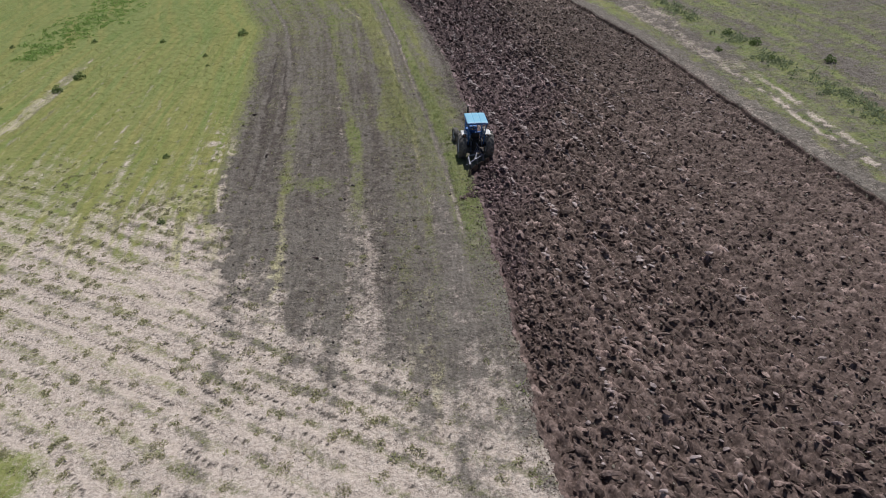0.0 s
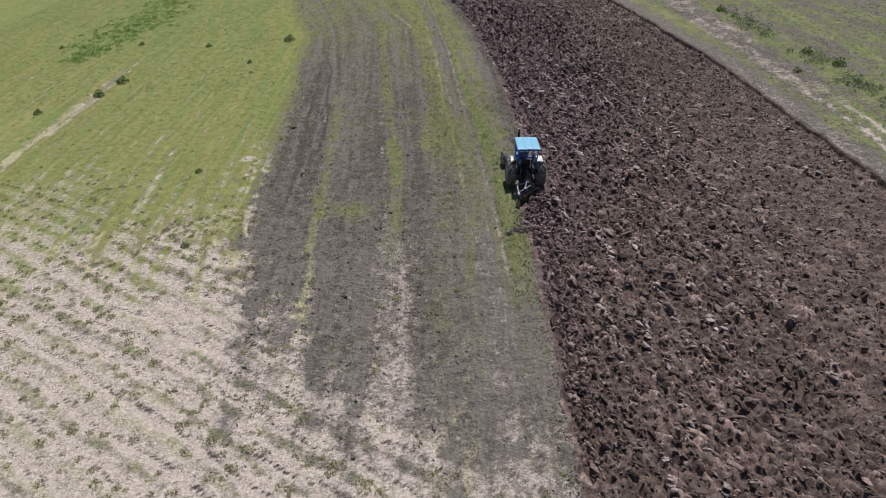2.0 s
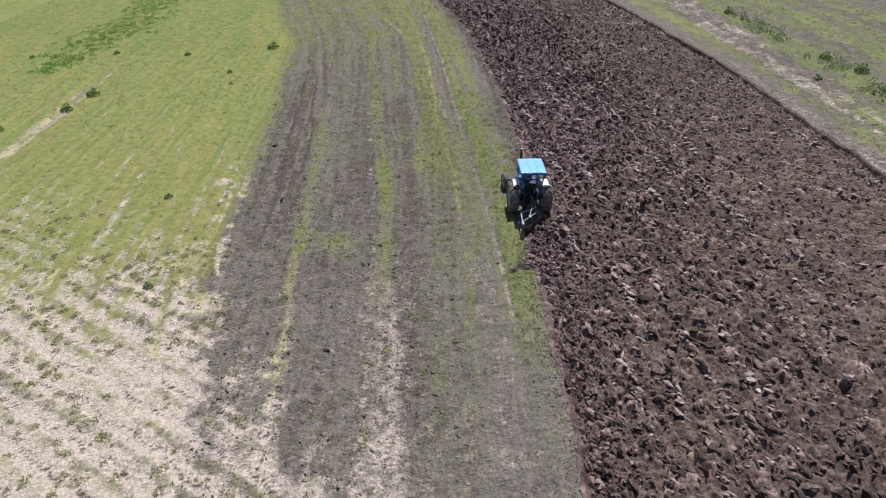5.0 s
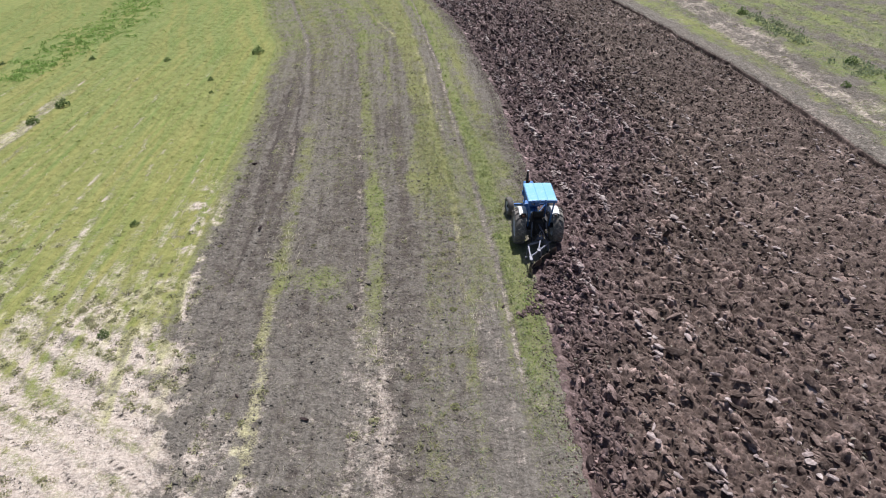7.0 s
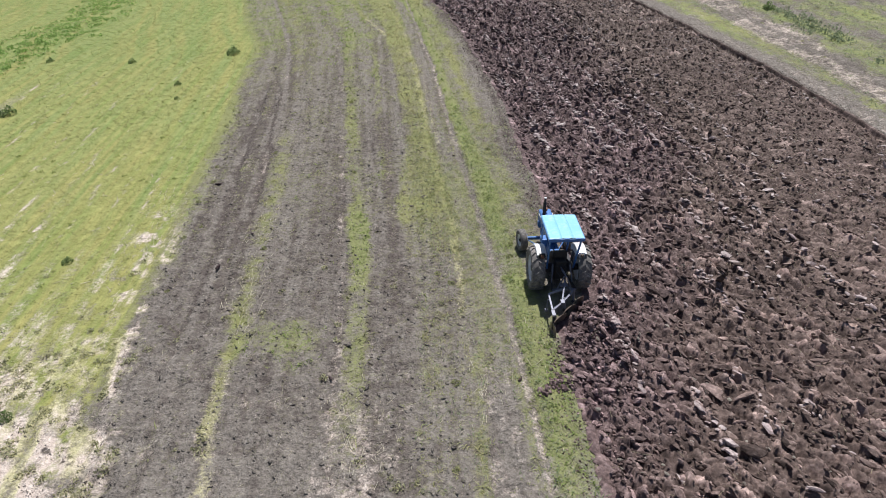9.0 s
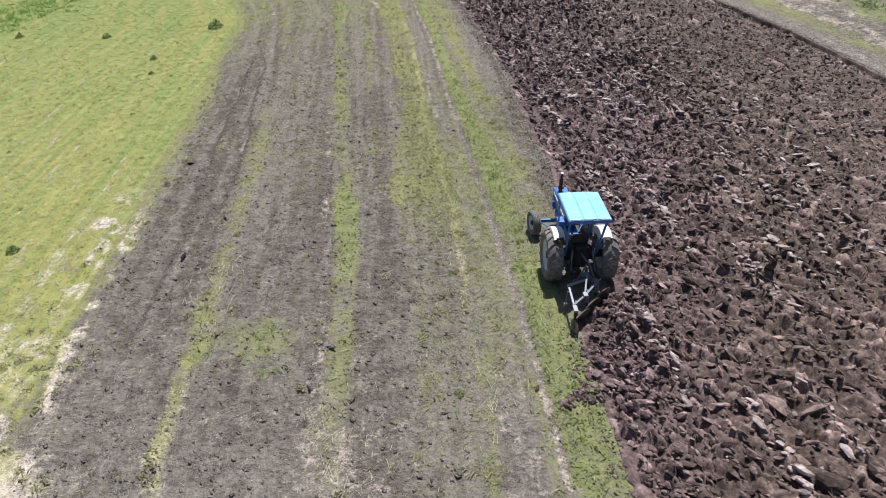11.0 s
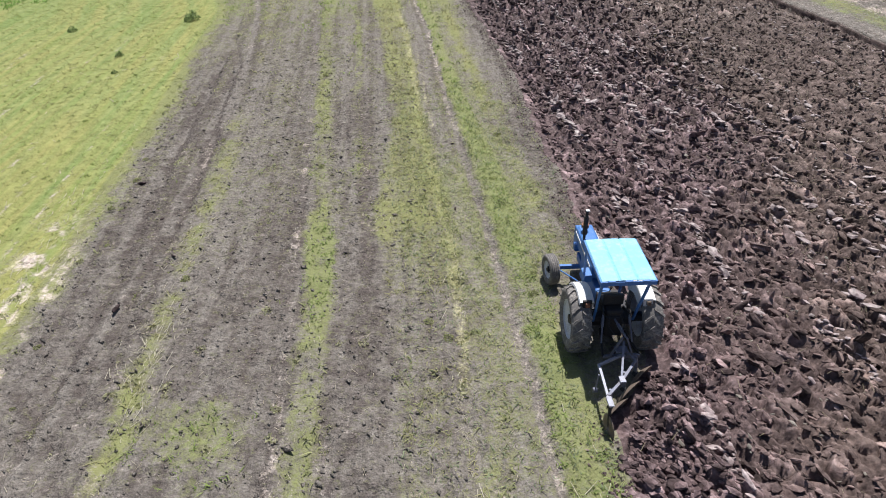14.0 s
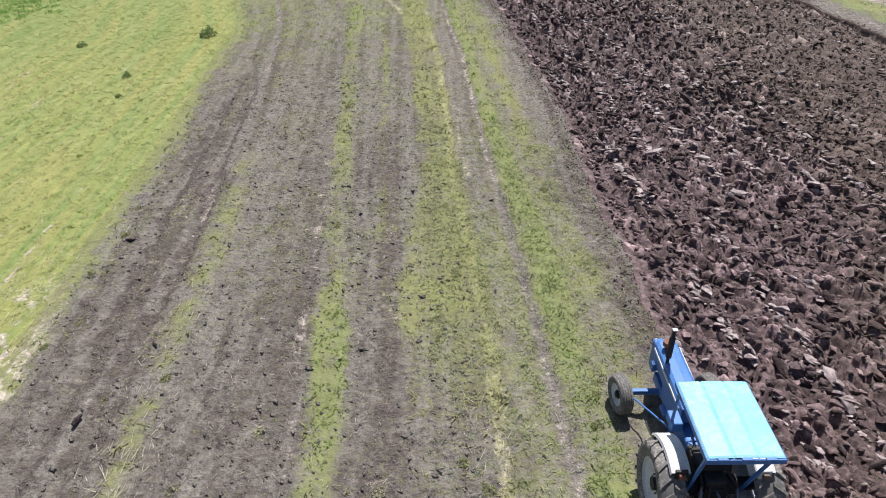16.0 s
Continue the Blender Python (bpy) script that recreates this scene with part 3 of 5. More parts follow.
# ---- ground ----
def ground_height(x, y):
    bare = step(-12, -9, x)
    h = 0.05 * (fbm(x * 0.35, y * 0.35, 3, 61) - 0.5) + (0.05 + 0.07 * bare) * (fbm(x * 1.6, y * 1.3, 3, 62) - 0.5) + (0.035 + 0.035 * bare) * (vnoise(x * 4.2, y * 3.4, 63) - 0.5)
    h = h + bare * (0.055 * np.abs(2 * vnoise(x * 3.1, y * 2.7, 68) - 1) + 0.03 * np.abs(2 * vnoise(x * 6.3, y * 5.1, 69) - 1) - 0.04)
    h = h + 0.05 * bare * (fbm(40 * (x - edge_meadow(y)) / (track(y) - edge_meadow(y)), y * 0.12, 2, 67) - 0.5)
    lump = np.abs(fbm(x * 4.5, y * 4.5, 2, 66) - 0.5) * 2
    h = h + 0.05 * (0.35 - lump) * step(-12, -9, x)
    u = x - track(y)
    inside = (x > edge_meadow(y)) & (y < 90)
    rut = np.exp(-((u / 0.16) ** 2)) + sum(np.exp(-(((x - line(y)) / 0.17) ** 2)) for line in (track_far, rut_near, rut_far))
    h = h - 0.08 * rut * inside
    h = h + 0.05 * np.maximum(0, fbm(x * 2.4, y * 1.2, 3, 64) - 0.5) * inside * (u < -1)
    v = 0.56 * x + 0.83 * y
    h = h + 0.025 * np.cos(v * 2 * math.pi / 1.02) * step(34, 28, y) * (x < -6.5)
    sunk = step(-0.02, 0.16, x - edge_cut(y)) * step(-0.02, 0.18, edge_right(y) - x) * step(-26, -24, y) * step(150, 148, y)
    h = np.where(sunk > 0, h * (1 - sunk) - 0.75 * sunk, h)
    return h


gx = spans((-420, -120, 60), (-120, -50, 6), (-50, -32, 0.32), (-32, -14, 0.17), (-14, -10.5, 0.14), (-10.5, 5.4, 0.095), (5.4, 15, 0.8), (15, 25, 0.17), (25, 36, 0.30), (36, 60, 1.5), (60, 420, 60))
gy = spans((-120, -20, 20), (-20, 8, 0.5), (8, 14, 0.15), (14, 46, 0.12), (46, 96, 0.32), (96, 150, 3), (150, 800, 65))
X, Y = np.meshgrid(gx, gy)
X, Y = X.ravel(), Y.ravel()
ZG, ZY, ZP, ZD = zones(X, Y)
ground = new("ground", mesh_np("ground", np.stack([X, Y, ground_height(X, Y)], 1), grid_faces(len(gx), len(gy)), M_GROUND, True,
                               {"green": ZG, "yellow": ZY, "pale": ZP, "dark": ZD, "wild": (X > edge_meadow(Y) - 0.5) * np.where(X > 15, 0.5, 1.0)}))
tagged(ground, "dry field of grey soil, chaff and patchy grass", "ground", kind="structure")


# ---- ploughed land ----
def slabs(x, y, sx, sy, seed):
    """Broken slices: for each place the gap to its slab's edge, the slab's own number, and the place within it."""
    px, py_ = x / sx, y / sy
    cx, cy = np.floor(px).astype(np.int64), np.floor(py_).astype(np.int64)
    f1, f2 = np.full(x.shape, 9.0), np.full(x.shape, 9.0)
    num, dx1, dy1 = np.zeros(x.shape), np.zeros(x.shape), np.zeros(x.shape)
    for i in (-1, 0, 1):
        for j in (-1, 0, 1):
            ix, iy = cx + i, cy + j
            dx, dy = ix + _hash(ix, iy, seed) - px, iy + _hash(ix, iy, seed + 1) - py_
            d = np.hypot(dx, dy)
            nearer = d < f1
            f2 = np.where(nearer, f1, np.minimum(f2, d))
            num = np.where(nearer, _hash(ix, iy, seed + 2), num)
            dx1, dy1 = np.where(nearer, dx, dx1), np.where(nearer, dy, dy1)
            f1 = np.where(nearer, d, f1)
    return f2 - f1, num, dx1, dy1


LIE = 0.05  # the passes run a little aslant to the furrow
PASS = 1.16


def seams(w, y, wob):
    """Crests between passes, where the discs left smooth slices."""
    k = np.mod(w + LIE * (y - 30) + 0.35 * wob, PASS)
    return np.exp(-(((k - 0.5) / 0.17) ** 2))


def tilth(x, y):
    """Height of the turned earth, slices laid over in rows and broken into slabs, and each slab's tone."""
    w = x - edge_left(y)
    wob = fbm(x * 0.8, y * 0.5, 3, 71) - 0.5
    row = (w + LIE * (y - 30) + 0.35 * wob) / (PASS / 3)
    saw = row - np.floor(row)
    ridge = np.minimum(saw / 0.62, (1 - saw) / 0.38)
    coarse = step(11.5, 5.5, w + 3 * wob)
    qx, qy = x + 0.12 * (fbm(x * 3, y * 3, 2, 76) - 0.5), y + 0.16 * (fbm(x * 3, y * 3, 2, 77) - 0.5)
    ea, eb = 0.66 * qx - 0.75 * qy, 0.75 * qx + 0.66 * qy
    gap, num, ax, ay = slabs(ea, eb, 0.60, 0.24, 81)
    gap2, num2, bx, by = slabs(ea, eb, 0.29, 0.14, 91)
    dome = 0.55 * np.clip(1 - (np.hypot(ax, ay) / 0.85) ** 2, 0, 1) + 0.45 * step(0.0, 0.22, gap)
    dome2 = 0.6 * np.clip(1 - (np.hypot(bx, by) / 0.8) ** 2, 0, 1) + 0.4 * step(0.0, 0.3, gap2)
    lean = (num - 0.5) * 0.6 * ax + (np.mod(num * 7.31, 1.0) - 0.62) * ay
    big = 0.62 + 0.38 * coarse
    h = (0.06 + 0.06 * coarse) * ridge + 0.20 * big * dome * (0.25 + num) + 0.16 * big * lean + 0.10 * dome2 * (0.2 + num2) - 0.24
    h = h + 0.05 * (fbm(x * 7, y * 7, 2, 74) - 0.5) + 0.07 * np.abs(2 * vnoise(ea * 6.0, eb * 10.0, 80) - 1) + 0.16 * (fbm(x * 0.9, y * 0.6, 3, 75) - 0.5)
    for k in range(3):
        h = h - 0.34 * np.exp(-(((x - 10.1 - 0.22 * k) / 0.22) ** 2 + ((y - 48.6 + 0.5 * k) / 0.34) ** 2))
    h = h * (1 + 0.5 * step(46, 60, y))
    cut = x - edge_cut(y)
    furrow = band(w, 0.17, 0.22, 0.3) * step(PLOUGH_Y, PLOUGH_Y + 1.6, y)
    h = h * (1 - 0.7 * furrow) - 0.10 * furrow
    fresh = band(cut, 0.22, 0.25, 0.35) * step(PLOUGH_Y + 0.6, PLOUGH_Y - 0.8, y)
    h = h - 0.13 * fresh
    h = h - 0.16 * band(edge_right(y) - x, 0.28, 0.16, 0.30)
    h = h + 0.15 * np.exp(-(((x - 4.95) / 0.45) ** 2 + ((y - PLOUGH_Y - 0.2) / 0.7) ** 2))
    rim = step(0.0, 0.22, cut) * step(0.0, 0.07, edge_right(y) - x)
    crumb = fbm(x * 2.2, y * 2.2, 2, 84)
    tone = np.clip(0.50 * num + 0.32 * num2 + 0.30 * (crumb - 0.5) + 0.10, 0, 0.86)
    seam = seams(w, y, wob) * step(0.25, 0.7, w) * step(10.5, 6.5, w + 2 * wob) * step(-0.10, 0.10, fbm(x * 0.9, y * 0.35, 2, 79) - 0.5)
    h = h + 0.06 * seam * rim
    # slabs past this number get top tones, glints painted as pale earth
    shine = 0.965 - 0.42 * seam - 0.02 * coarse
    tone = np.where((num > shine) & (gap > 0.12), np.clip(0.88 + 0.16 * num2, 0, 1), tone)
    return h * rim - 0.03 * (1 - rim), tone


def tilth_height(x, y):
    return tilth(x, y)[0]


py = spans((-25, 8, 0.3), (8, 14, 0.08), (14, 22, 0.058), (22, 40, 0.05), (40, 50, 0.075), (50, 75, 0.15), (75, 149, 0.6))
ps = spans((0, 8, 0.05), (8, 16.9, 0.085), (16.9, 17.3, 0.03))
S, Y = np.meshgrid(ps / 17.3, py)
S, Y = S.ravel(), Y.ravel()
lo, hi = edge_cut(Y) - 0.1, edge_right(Y) + 0.1
X = lo + S * (hi - lo)
H, T = tilth(X, Y)
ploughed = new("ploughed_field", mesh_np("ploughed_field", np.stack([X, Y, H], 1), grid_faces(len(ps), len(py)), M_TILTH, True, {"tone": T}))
tagged(ploughed, "freshly ploughed dark brown earth in rough rows", "ploughed soil", kind="structure")


def ico(level):
    if level == 0:
        v = np.array([[1, 0, 0], [-1, 0, 0], [0, 1, 0], [0, -1, 0], [0, 0, 1], [0, 0, -1]], float)
        f = np.array([[0, 2, 4], [2, 1, 4], [1, 3, 4], [3, 0, 4], [2, 0, 5], [1, 2, 5], [3, 1, 5], [0, 3, 5]])
        return v, f
    bm = bmesh.new()
    bmesh.ops.create_icosphere(bm, subdivisions=level, radius=1.0)
    v = np.array([p.co[:] for p in bm.verts])
    f = np.array([[q.index for q in p.verts] for p in bm.faces])
    bm.free()
    return v, f


def clod_shapes(count, level, planes=9):
    """Unit lumps with broken flat faces: each is cut by a few planes."""
    v, f = ico(level)
    nrm = rng.normal(size=(count, planes, 3))
    nrm /= np.linalg.norm(nrm, axis=2, keepdims=True)
    dist = rng.uniform(0.35, 0.9, (count, planes))
    dots = np.einsum("cpk,vk->cpv", nrm, v)
    rad = np.where(dots > 0.05, dist[:, :, None] / np.maximum(dots, 0.05), 9.0).min(axis=1)
    rad = np.clip(rad, 0.30, 1.05) * (1 + 0.06 * rng.normal(size=rad.shape))
    return v[None] * rad[:, :, None], f


def turns(count, tilt, aim):
    """Rotation matrices: leaning at random, the long side near the angle aim."""
    a, b, c = rng.normal(0, tilt, count), rng.normal(0, tilt, count), aim + rng.normal(0, 0.38, count)
    ca, sa, cb, sb, cc, sc = np.cos(a), np.sin(a), np.cos(b), np.sin(b), np.cos(c), np.sin(c)
    o, z = np.ones(count), np.zeros(count)
    rx = np.stack([o, z, z, z, ca, -sa, z, sa, ca], 1).reshape(-1, 3, 3)
    ry = np.stack([cb, z, sb, z, o, z, -sb, z, cb], 1).reshape(-1, 3, 3)
    rz = np.stack([cc, -sc, z, sc, cc, z, z, z, o], 1).reshape(-1, 3, 3)
    return rz @ ry @ rx


def lumps(name, x, y, size, level, ground_of, material, sink=0.25, flat=0.55, tilt=0.45, long=1.5, aim=2.27):
    count = len(x)
    shape, f = clod_shapes(count, level)
    scale = np.stack([size * rng.uniform(1.0, long, count), size * rng.uniform(0.55, 0.95, count), size * rng.uniform(flat - 0.15, flat + 0.2, count)], 1)
    p = np.einsum("cij,cvj->cvi", turns(count, tilt, aim), shape * scale[:, None, :])
    p += np.stack([x, y, ground_of(x, y) + size * sink], 1)[:, None, :]
    faces = (f[None] + (np.arange(count) * shape.shape[1])[:, None, None]).reshape(-1, 3)
    return mesh_np(name, p.reshape(-1, 3), faces, material, material is M_GROUND)


def scatter_ploughed(count, y0, y1, margin=0.15):
    y = rng.uniform(y0, y1, count)
    lo, hi = edge_cut(y) + margin, edge_right(y) - margin
    return lo + rng.uniform(0, 1, count) * (hi - lo), y


def clear_of_machine(x, y):
    return ~(((x > 3.3) & (x < 5.4) & (y > 30.2) & (y < 35.1)) | ((x > 3.8) & (x < 4.8) & (y > 29.2) & (y < 30.6)))


for y0, y1, count, level, big in ((8, 24, 4200, 1, 1.15), (8, 24, 7500, 1, 0.7), (24, 40, 3200, 2, 1.08), (24, 40, 8000, 1, 0.70), (40, 52, 2600, 1, 1.05), (40, 52, 6000, 1, 0.75), (52, 75, 7500, 1, 1.15), (75, 120, 4000, 0, 1.5)):
    x, y = scatter_ploughed(count, y0, y1)
    w = x - edge_left(y)
    wob = fbm(x * 0.8, y * 0.5, 3, 71) - 0.5
    lie = LIE * (y - 30) + 0.35 * wob
    crest = (np.floor((w + lie) / PASS * 3) + 0.62) * PASS / 3 - lie
    rowed = (rng.random(count) < 0.55) & (w > 0.4) & (w < 12)
    x = np.where(rowed, x + crest - w + rng.normal(0, 0.07, count), x)
    coarse = 0.66 + 0.40 * step(11, 5, w)
    size = np.clip(rng.lognormal(math.log(0.066), 0.45, count), 0.03, 0.17) * big * coarse
    keep = clear_of_machine(x, y)
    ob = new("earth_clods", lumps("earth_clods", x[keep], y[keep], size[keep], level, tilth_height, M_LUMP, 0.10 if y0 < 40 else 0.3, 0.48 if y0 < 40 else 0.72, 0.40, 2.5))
    tagged(ob, "countless broken brown clods on ploughed soil", "soil clods", kind="stuff")

# smooth slices that the discs polished, lying along the seams between passes
# their pale colour stands in for glints of the sun
count = 13500
y = rng.uniform(9, 85, count)
k = rng.integers(0, 9, count)
x0 = edge_left(y) + 0.5 + PASS * k
w = 0.5 + PASS * k - np.mod(LIE * (y - 30), PASS) - 0.35 * (fbm(x0 * 0.8, y * 0.5, 3, 71) - 0.5) + rng.normal(0, 0.085, count)
x = edge_left(y) + w
keep = (w > 0.25) & (fbm(x * 0.9, y * 0.35, 2, 79) > 0.42) & (rng.random(count) < (1.1 - 0.10 * w) * np.interp(y, [24, 40], [0.2, 1.0])) & clear_of_machine(x, y)
x, y = x[keep], y[keep]
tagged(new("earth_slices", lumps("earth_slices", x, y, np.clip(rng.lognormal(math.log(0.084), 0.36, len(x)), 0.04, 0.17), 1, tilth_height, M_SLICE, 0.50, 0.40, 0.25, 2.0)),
       "smooth slices of turned earth with painted pale glints along the rows", "soil clods", kind="stuff")

# a few more towards the far rim and strewn between
# these carry the same painted glint colour
count = 3600
y = rng.uniform(12, 75, count)
x = np.where(rng.random(count) < 0.35, edge_right(y) - np.abs(rng.normal(1.8, 1.2, count)) - 0.3, edge_left(y) + rng.uniform(0.5, 15, count))
keep = (x < edge_right(y) - 0.2) & (fbm(x * 0.7, y * 0.3, 2, 83) > 0.44) & (rng.random(count) < np.interp(y, [22, 34], [0.35, 1.0])) & clear_of_machine(x, y)
x, y = x[keep], y[keep]
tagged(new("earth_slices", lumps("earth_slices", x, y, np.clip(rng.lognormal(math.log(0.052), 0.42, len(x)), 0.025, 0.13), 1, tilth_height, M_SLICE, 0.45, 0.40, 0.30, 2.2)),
       "smooth slices of turned earth with painted pale glints, strewn over the field", "soil clods", kind="stuff")

# heavy clods of the pass just turned
count = 1700
y = np.concatenate([rng.uniform(15, 29.7, 1400), rng.uniform(27.1, 30.4, 300)])
x = edge_cut(y) + 0.25 + np.abs(rng.normal(0, 0.9, count))
keep = clear_of_machine(x, y)
tagged(new("earth_clods", lumps("earth_clods", x[keep], y[keep], np.clip(rng.lognormal(math.log(0.066), 0.42, count), 0.03, 0.16)[keep], 1, tilth_height, M_LUMP, 0.4, 0.6, 0.4, 1.5)),
       "rounded moist brown clods of the newest furrow", "soil clods", kind="stuff")

# earth rolling off the discs
y = rng.uniform(27.2, 30.9, 700)
x = 3.70 + 0.50 * (y - 28.8) + np.abs(rng.normal(0, 0.75, len(y)))
keep = (x < 6.6) & ~((x < 5.45) & (y > 31.0))
x, y = x[keep], y[keep]
tagged(new("earth_clods", lumps("earth_clods", x, y, np.clip(rng.lognormal(math.log(0.058), 0.45, len(x)), 0.025, 0.14), 1, tilth_height, M_LUMP, 0.35, 0.6, 0.4, 1.5)),
       "loose brown clods rolling off the plough discs", "soil clods", kind="stuff")

# crumbs thrown over both rims
count = 4200
y = rng.uniform(8, 70, count)
x = np.where(rng.random(count) < 0.9, edge_cut(y) - np.abs(rng.normal(0, 0.34, count)), edge_right(y) + np.abs(rng.normal(0, 0.10, count)))
keep = clear_of_machine(x, y)
tagged(new("earth_crumbs", lumps("earth_crumbs", x[keep], y[keep], rng.uniform(0.015, 0.05, count)[keep], 0, ground_height, M_LUMP)),
       "brown earth crumbs thrown along the furrow edge", "soil crumbs", kind="stuff")

# crusts broken up along the slanting rows of the chaff
count = 16000
x, y = rng.uniform(-20, 4, count), rng.uniform(9, 33, count)
wob = fbm(x * 0.25, y * 0.25, 3, 3) - 0.5
fine = fbm(x * 1.3, y * 1.3, 3, 8) - 0.5
v = 0.56 * x + 0.83 * y + 1.2 * wob + 0.22 * fine
off = 0.51 - np.mod(v, 1.02) + rng.normal(0, 0.05, count)
x, y = x + 0.56 * off, y + 0.83 * off
keep = (zones(x, y)[2] > 0.3) & (y < 33) & (x < edge_cut(y) - 0.3) & (fbm((x - y) * 0.25, v * 0.9, 2, 57) > 0.54)
x, y = x[keep], y[keep]
tagged(new("soil_crust", lumps("soil_crust", x, y, rng.uniform(0.015, 0.045, len(x)), 0, ground_height, M_GROUND, 0.1, 0.3)),
       "broken soil crust along slanting rows in the chaff", "soil crust", kind="stuff")

# lumps of grey soil over the harrowed strip
count = 14000
y = 15 + 40 * rng.random(count) ** 0.8
x = edge_meadow(y) + rng.random(count) * (track(y) - edge_meadow(y))
tagged(new("soil_crumbs", lumps("soil_crumbs", x, y, np.clip(rng.lognormal(math.log(0.034), 0.5, count), 0.016, 0.11), 0, ground_height, M_GROUND, 0.08, 0.20, 0.2, 1.8)),
       "small grey soil lumps on the bare strip", "soil crumbs", kind="stuff")


# ---- grass and straw ----
def blades(name, x, y, height, spread, per, material, width=0.012, lean=2.6):
    """Tufts of bent blades, two triangles each."""
    n = len(x)
    bx, by = np.repeat(x, per), np.repeat(y, per)
    h = np.repeat(height, per) * rng.uniform(0.55, 1.15, n * per)
    sp = np.repeat(spread, per)
    bx, by = bx + rng.normal(0, 1, n * per) * sp, by + rng.normal(0, 1, n * per) * sp
    bz = ground_height(bx, by) - 0.01
    ang = rng.uniform(0, 2 * math.pi, n * per)
    ln = rng.uniform(0.15, lean, n * per) * h
    dx, dy = np.cos(ang), np.sin(ang)
    w = width * rng.uniform(0.7, 1.5, n * per)
    base = np.stack([bx, by, bz], 1)
    side = np.stack([-dy * w, dx * w, 0 * w], 1)
    mid = base + np.stack([dx * ln * 0.4, dy * ln * 0.4, h * 0.6], 1)
    tip = base + np.stack([dx * ln * 1.3, dy * ln * 1.3, h], 1)
    v = np.stack([base - side, base + side, mid + side * 0.8, mid - side * 0.8, tip], 1)
    k = np.arange(n * per)[:, None] * 5
    tri = np.concatenate([k + [0, 1, 2], k + [0, 2, 3], k + [3, 2, 4]], 1).reshape(-1, 3)
    return mesh_np(name, v.reshape(-1, 3), tri, material)


def sow(count, x0, x1, y0, y1, rule):
    x, y = rng.uniform(x0, x1, count), rng.uniform(y0, y1, count)
    k = rule(x, y) > rng.random(count)
    return x[k], y[k]


def on_soil(x, y):
    return ((x < edge_cut(y) - 0.1) | (x > edge_right(y) + 0.3)) & clear_of_machine(x, y)


def green_rule(lo, hi):
    def rule(x, y):
        g, yy, p, d = zones(x, y)
        return np.clip(g * 1.25 - 0.2, 0, 1) * (yy >= lo) * (yy < hi) * on_soil(x, y)
    return rule


for label, lo, hi, material in (("fresh green grass tufts", -1, 0.38, M_LUSH), ("yellow-green grass tufts", 0.38, 0.7, M_MEADOW), ("dry yellow grass tufts", 0.7, 2, M_DRY)):
    for x0, x1, y0, y1, count, per, tall, wide in ((-26, 5.2, 10, 48, 42000, 4, 0.09, 0.011), (-48, 4.5, 48, 95, 34000, 4, 0.13, 0.018), (20, 45, 22, 75, 26000, 4, 0.10, 0.014)):
        sx, sy = sow(count, x0, x1, y0, y1, green_rule(lo, hi))
        inside = sx < edge_meadow(sy)
        for k, kind, where in ((inside, {0: M_LIME, 1: M_MEADOW, 2: M_GOLD}[(M_LUSH, M_MEADOW, M_DRY).index(material)], " covering the meadow"), (~inside, None, " in patches on bare soil")):
            x, y = sx[k], sy[k]
            kind = kind or (M_SAGE if x0 > 0 else M_STRIP if material is M_MEADOW else material)
            if len(x) > 3:
                ob = new("grass", blades("grass", x, y, tall * (0.36 if where == " covering the meadow" else 0.7) * rng.uniform(0.6, 1.5, len(x)), np.full(len(x), tall * 0.55), per, kind, wide, 4.0 if where == " covering the meadow" else 2.8))
                tagged(ob, label + where, "grass", kind="stuff")

# short dense grass beside the wheel tracks
x, y = sow(12000, -1.5, 4.6, 18, 48, lambda x, y: 1.3 * zones(x, y)[0] * on_soil(x, y) * (x > track(y) - 1.4))
half = rng.random(len(x)) < 0.55
for k, kind, label in ((half, M_STRIP, "short grey-green grass beside the wheel tracks"), (~half, M_SAGE, "short dull green grass beside the wheel tracks")):
    ob = new("grass", blades("grass", x[k], y[k], 0.05 * rng.uniform(0.6, 1.5, k.sum()), np.full(k.sum(), 0.06), 4, kind, 0.009))
    tagged(ob, label, "grass", kind="stuff")

# straw and stubble
def pale_rule(x, y):
    g, yy, p, d = zones(x, y)
    return np.clip(p * 1.2 - 0.25, 0, 1) * on_soil(x, y)


def sticks(name, x, y, length, material, flatness=0.12, thick=0.006, aim=None, surface=ground_height):
    n = len(x)
    ang, up = rng.uniform(0, 2 * math.pi, n) if aim is None else rng.normal(aim, 0.5, n), np.abs(rng.normal(0, flatness, n))
    d = np.stack([np.cos(ang) * np.cos(up), np.sin(ang) * np.cos(up), np.sin(up)], 1) * length[:, None]
    o = np.stack([x, y, surface(x, y) + 0.008], 1)
    s = np.stack([-np.sin(ang), np.cos(ang), 0 * ang], 1) * thick
    t = np.array([0, 0, 0.6 * thick])
    v = np.stack([o - s, o + s, o + t, o + d - s * 0.7, o + d + s * 0.7, o + d + t], 1)
    k = np.arange(n)[:, None] * 6
    q = np.concatenate([k + [0, 2, 5, 3], k + [2, 1, 4, 5], k + [1, 0, 3, 4]], 1).reshape(-1, 4)
    return mesh_np(name, v.reshape(-1, 3), q, material)


x, y = sow(9000, -22, 5, 9, 48, pale_rule)
tagged(new("straw", sticks("straw", x, y, rng.uniform(0.06, 0.26, len(x)), M_STRAW)), "pale broken straw and chaff on the soil", "straw", kind="stuff")
x, y = sow(3500, -10, 2, 15, 50, lambda x, y: 0.5 * on_soil(x, y))
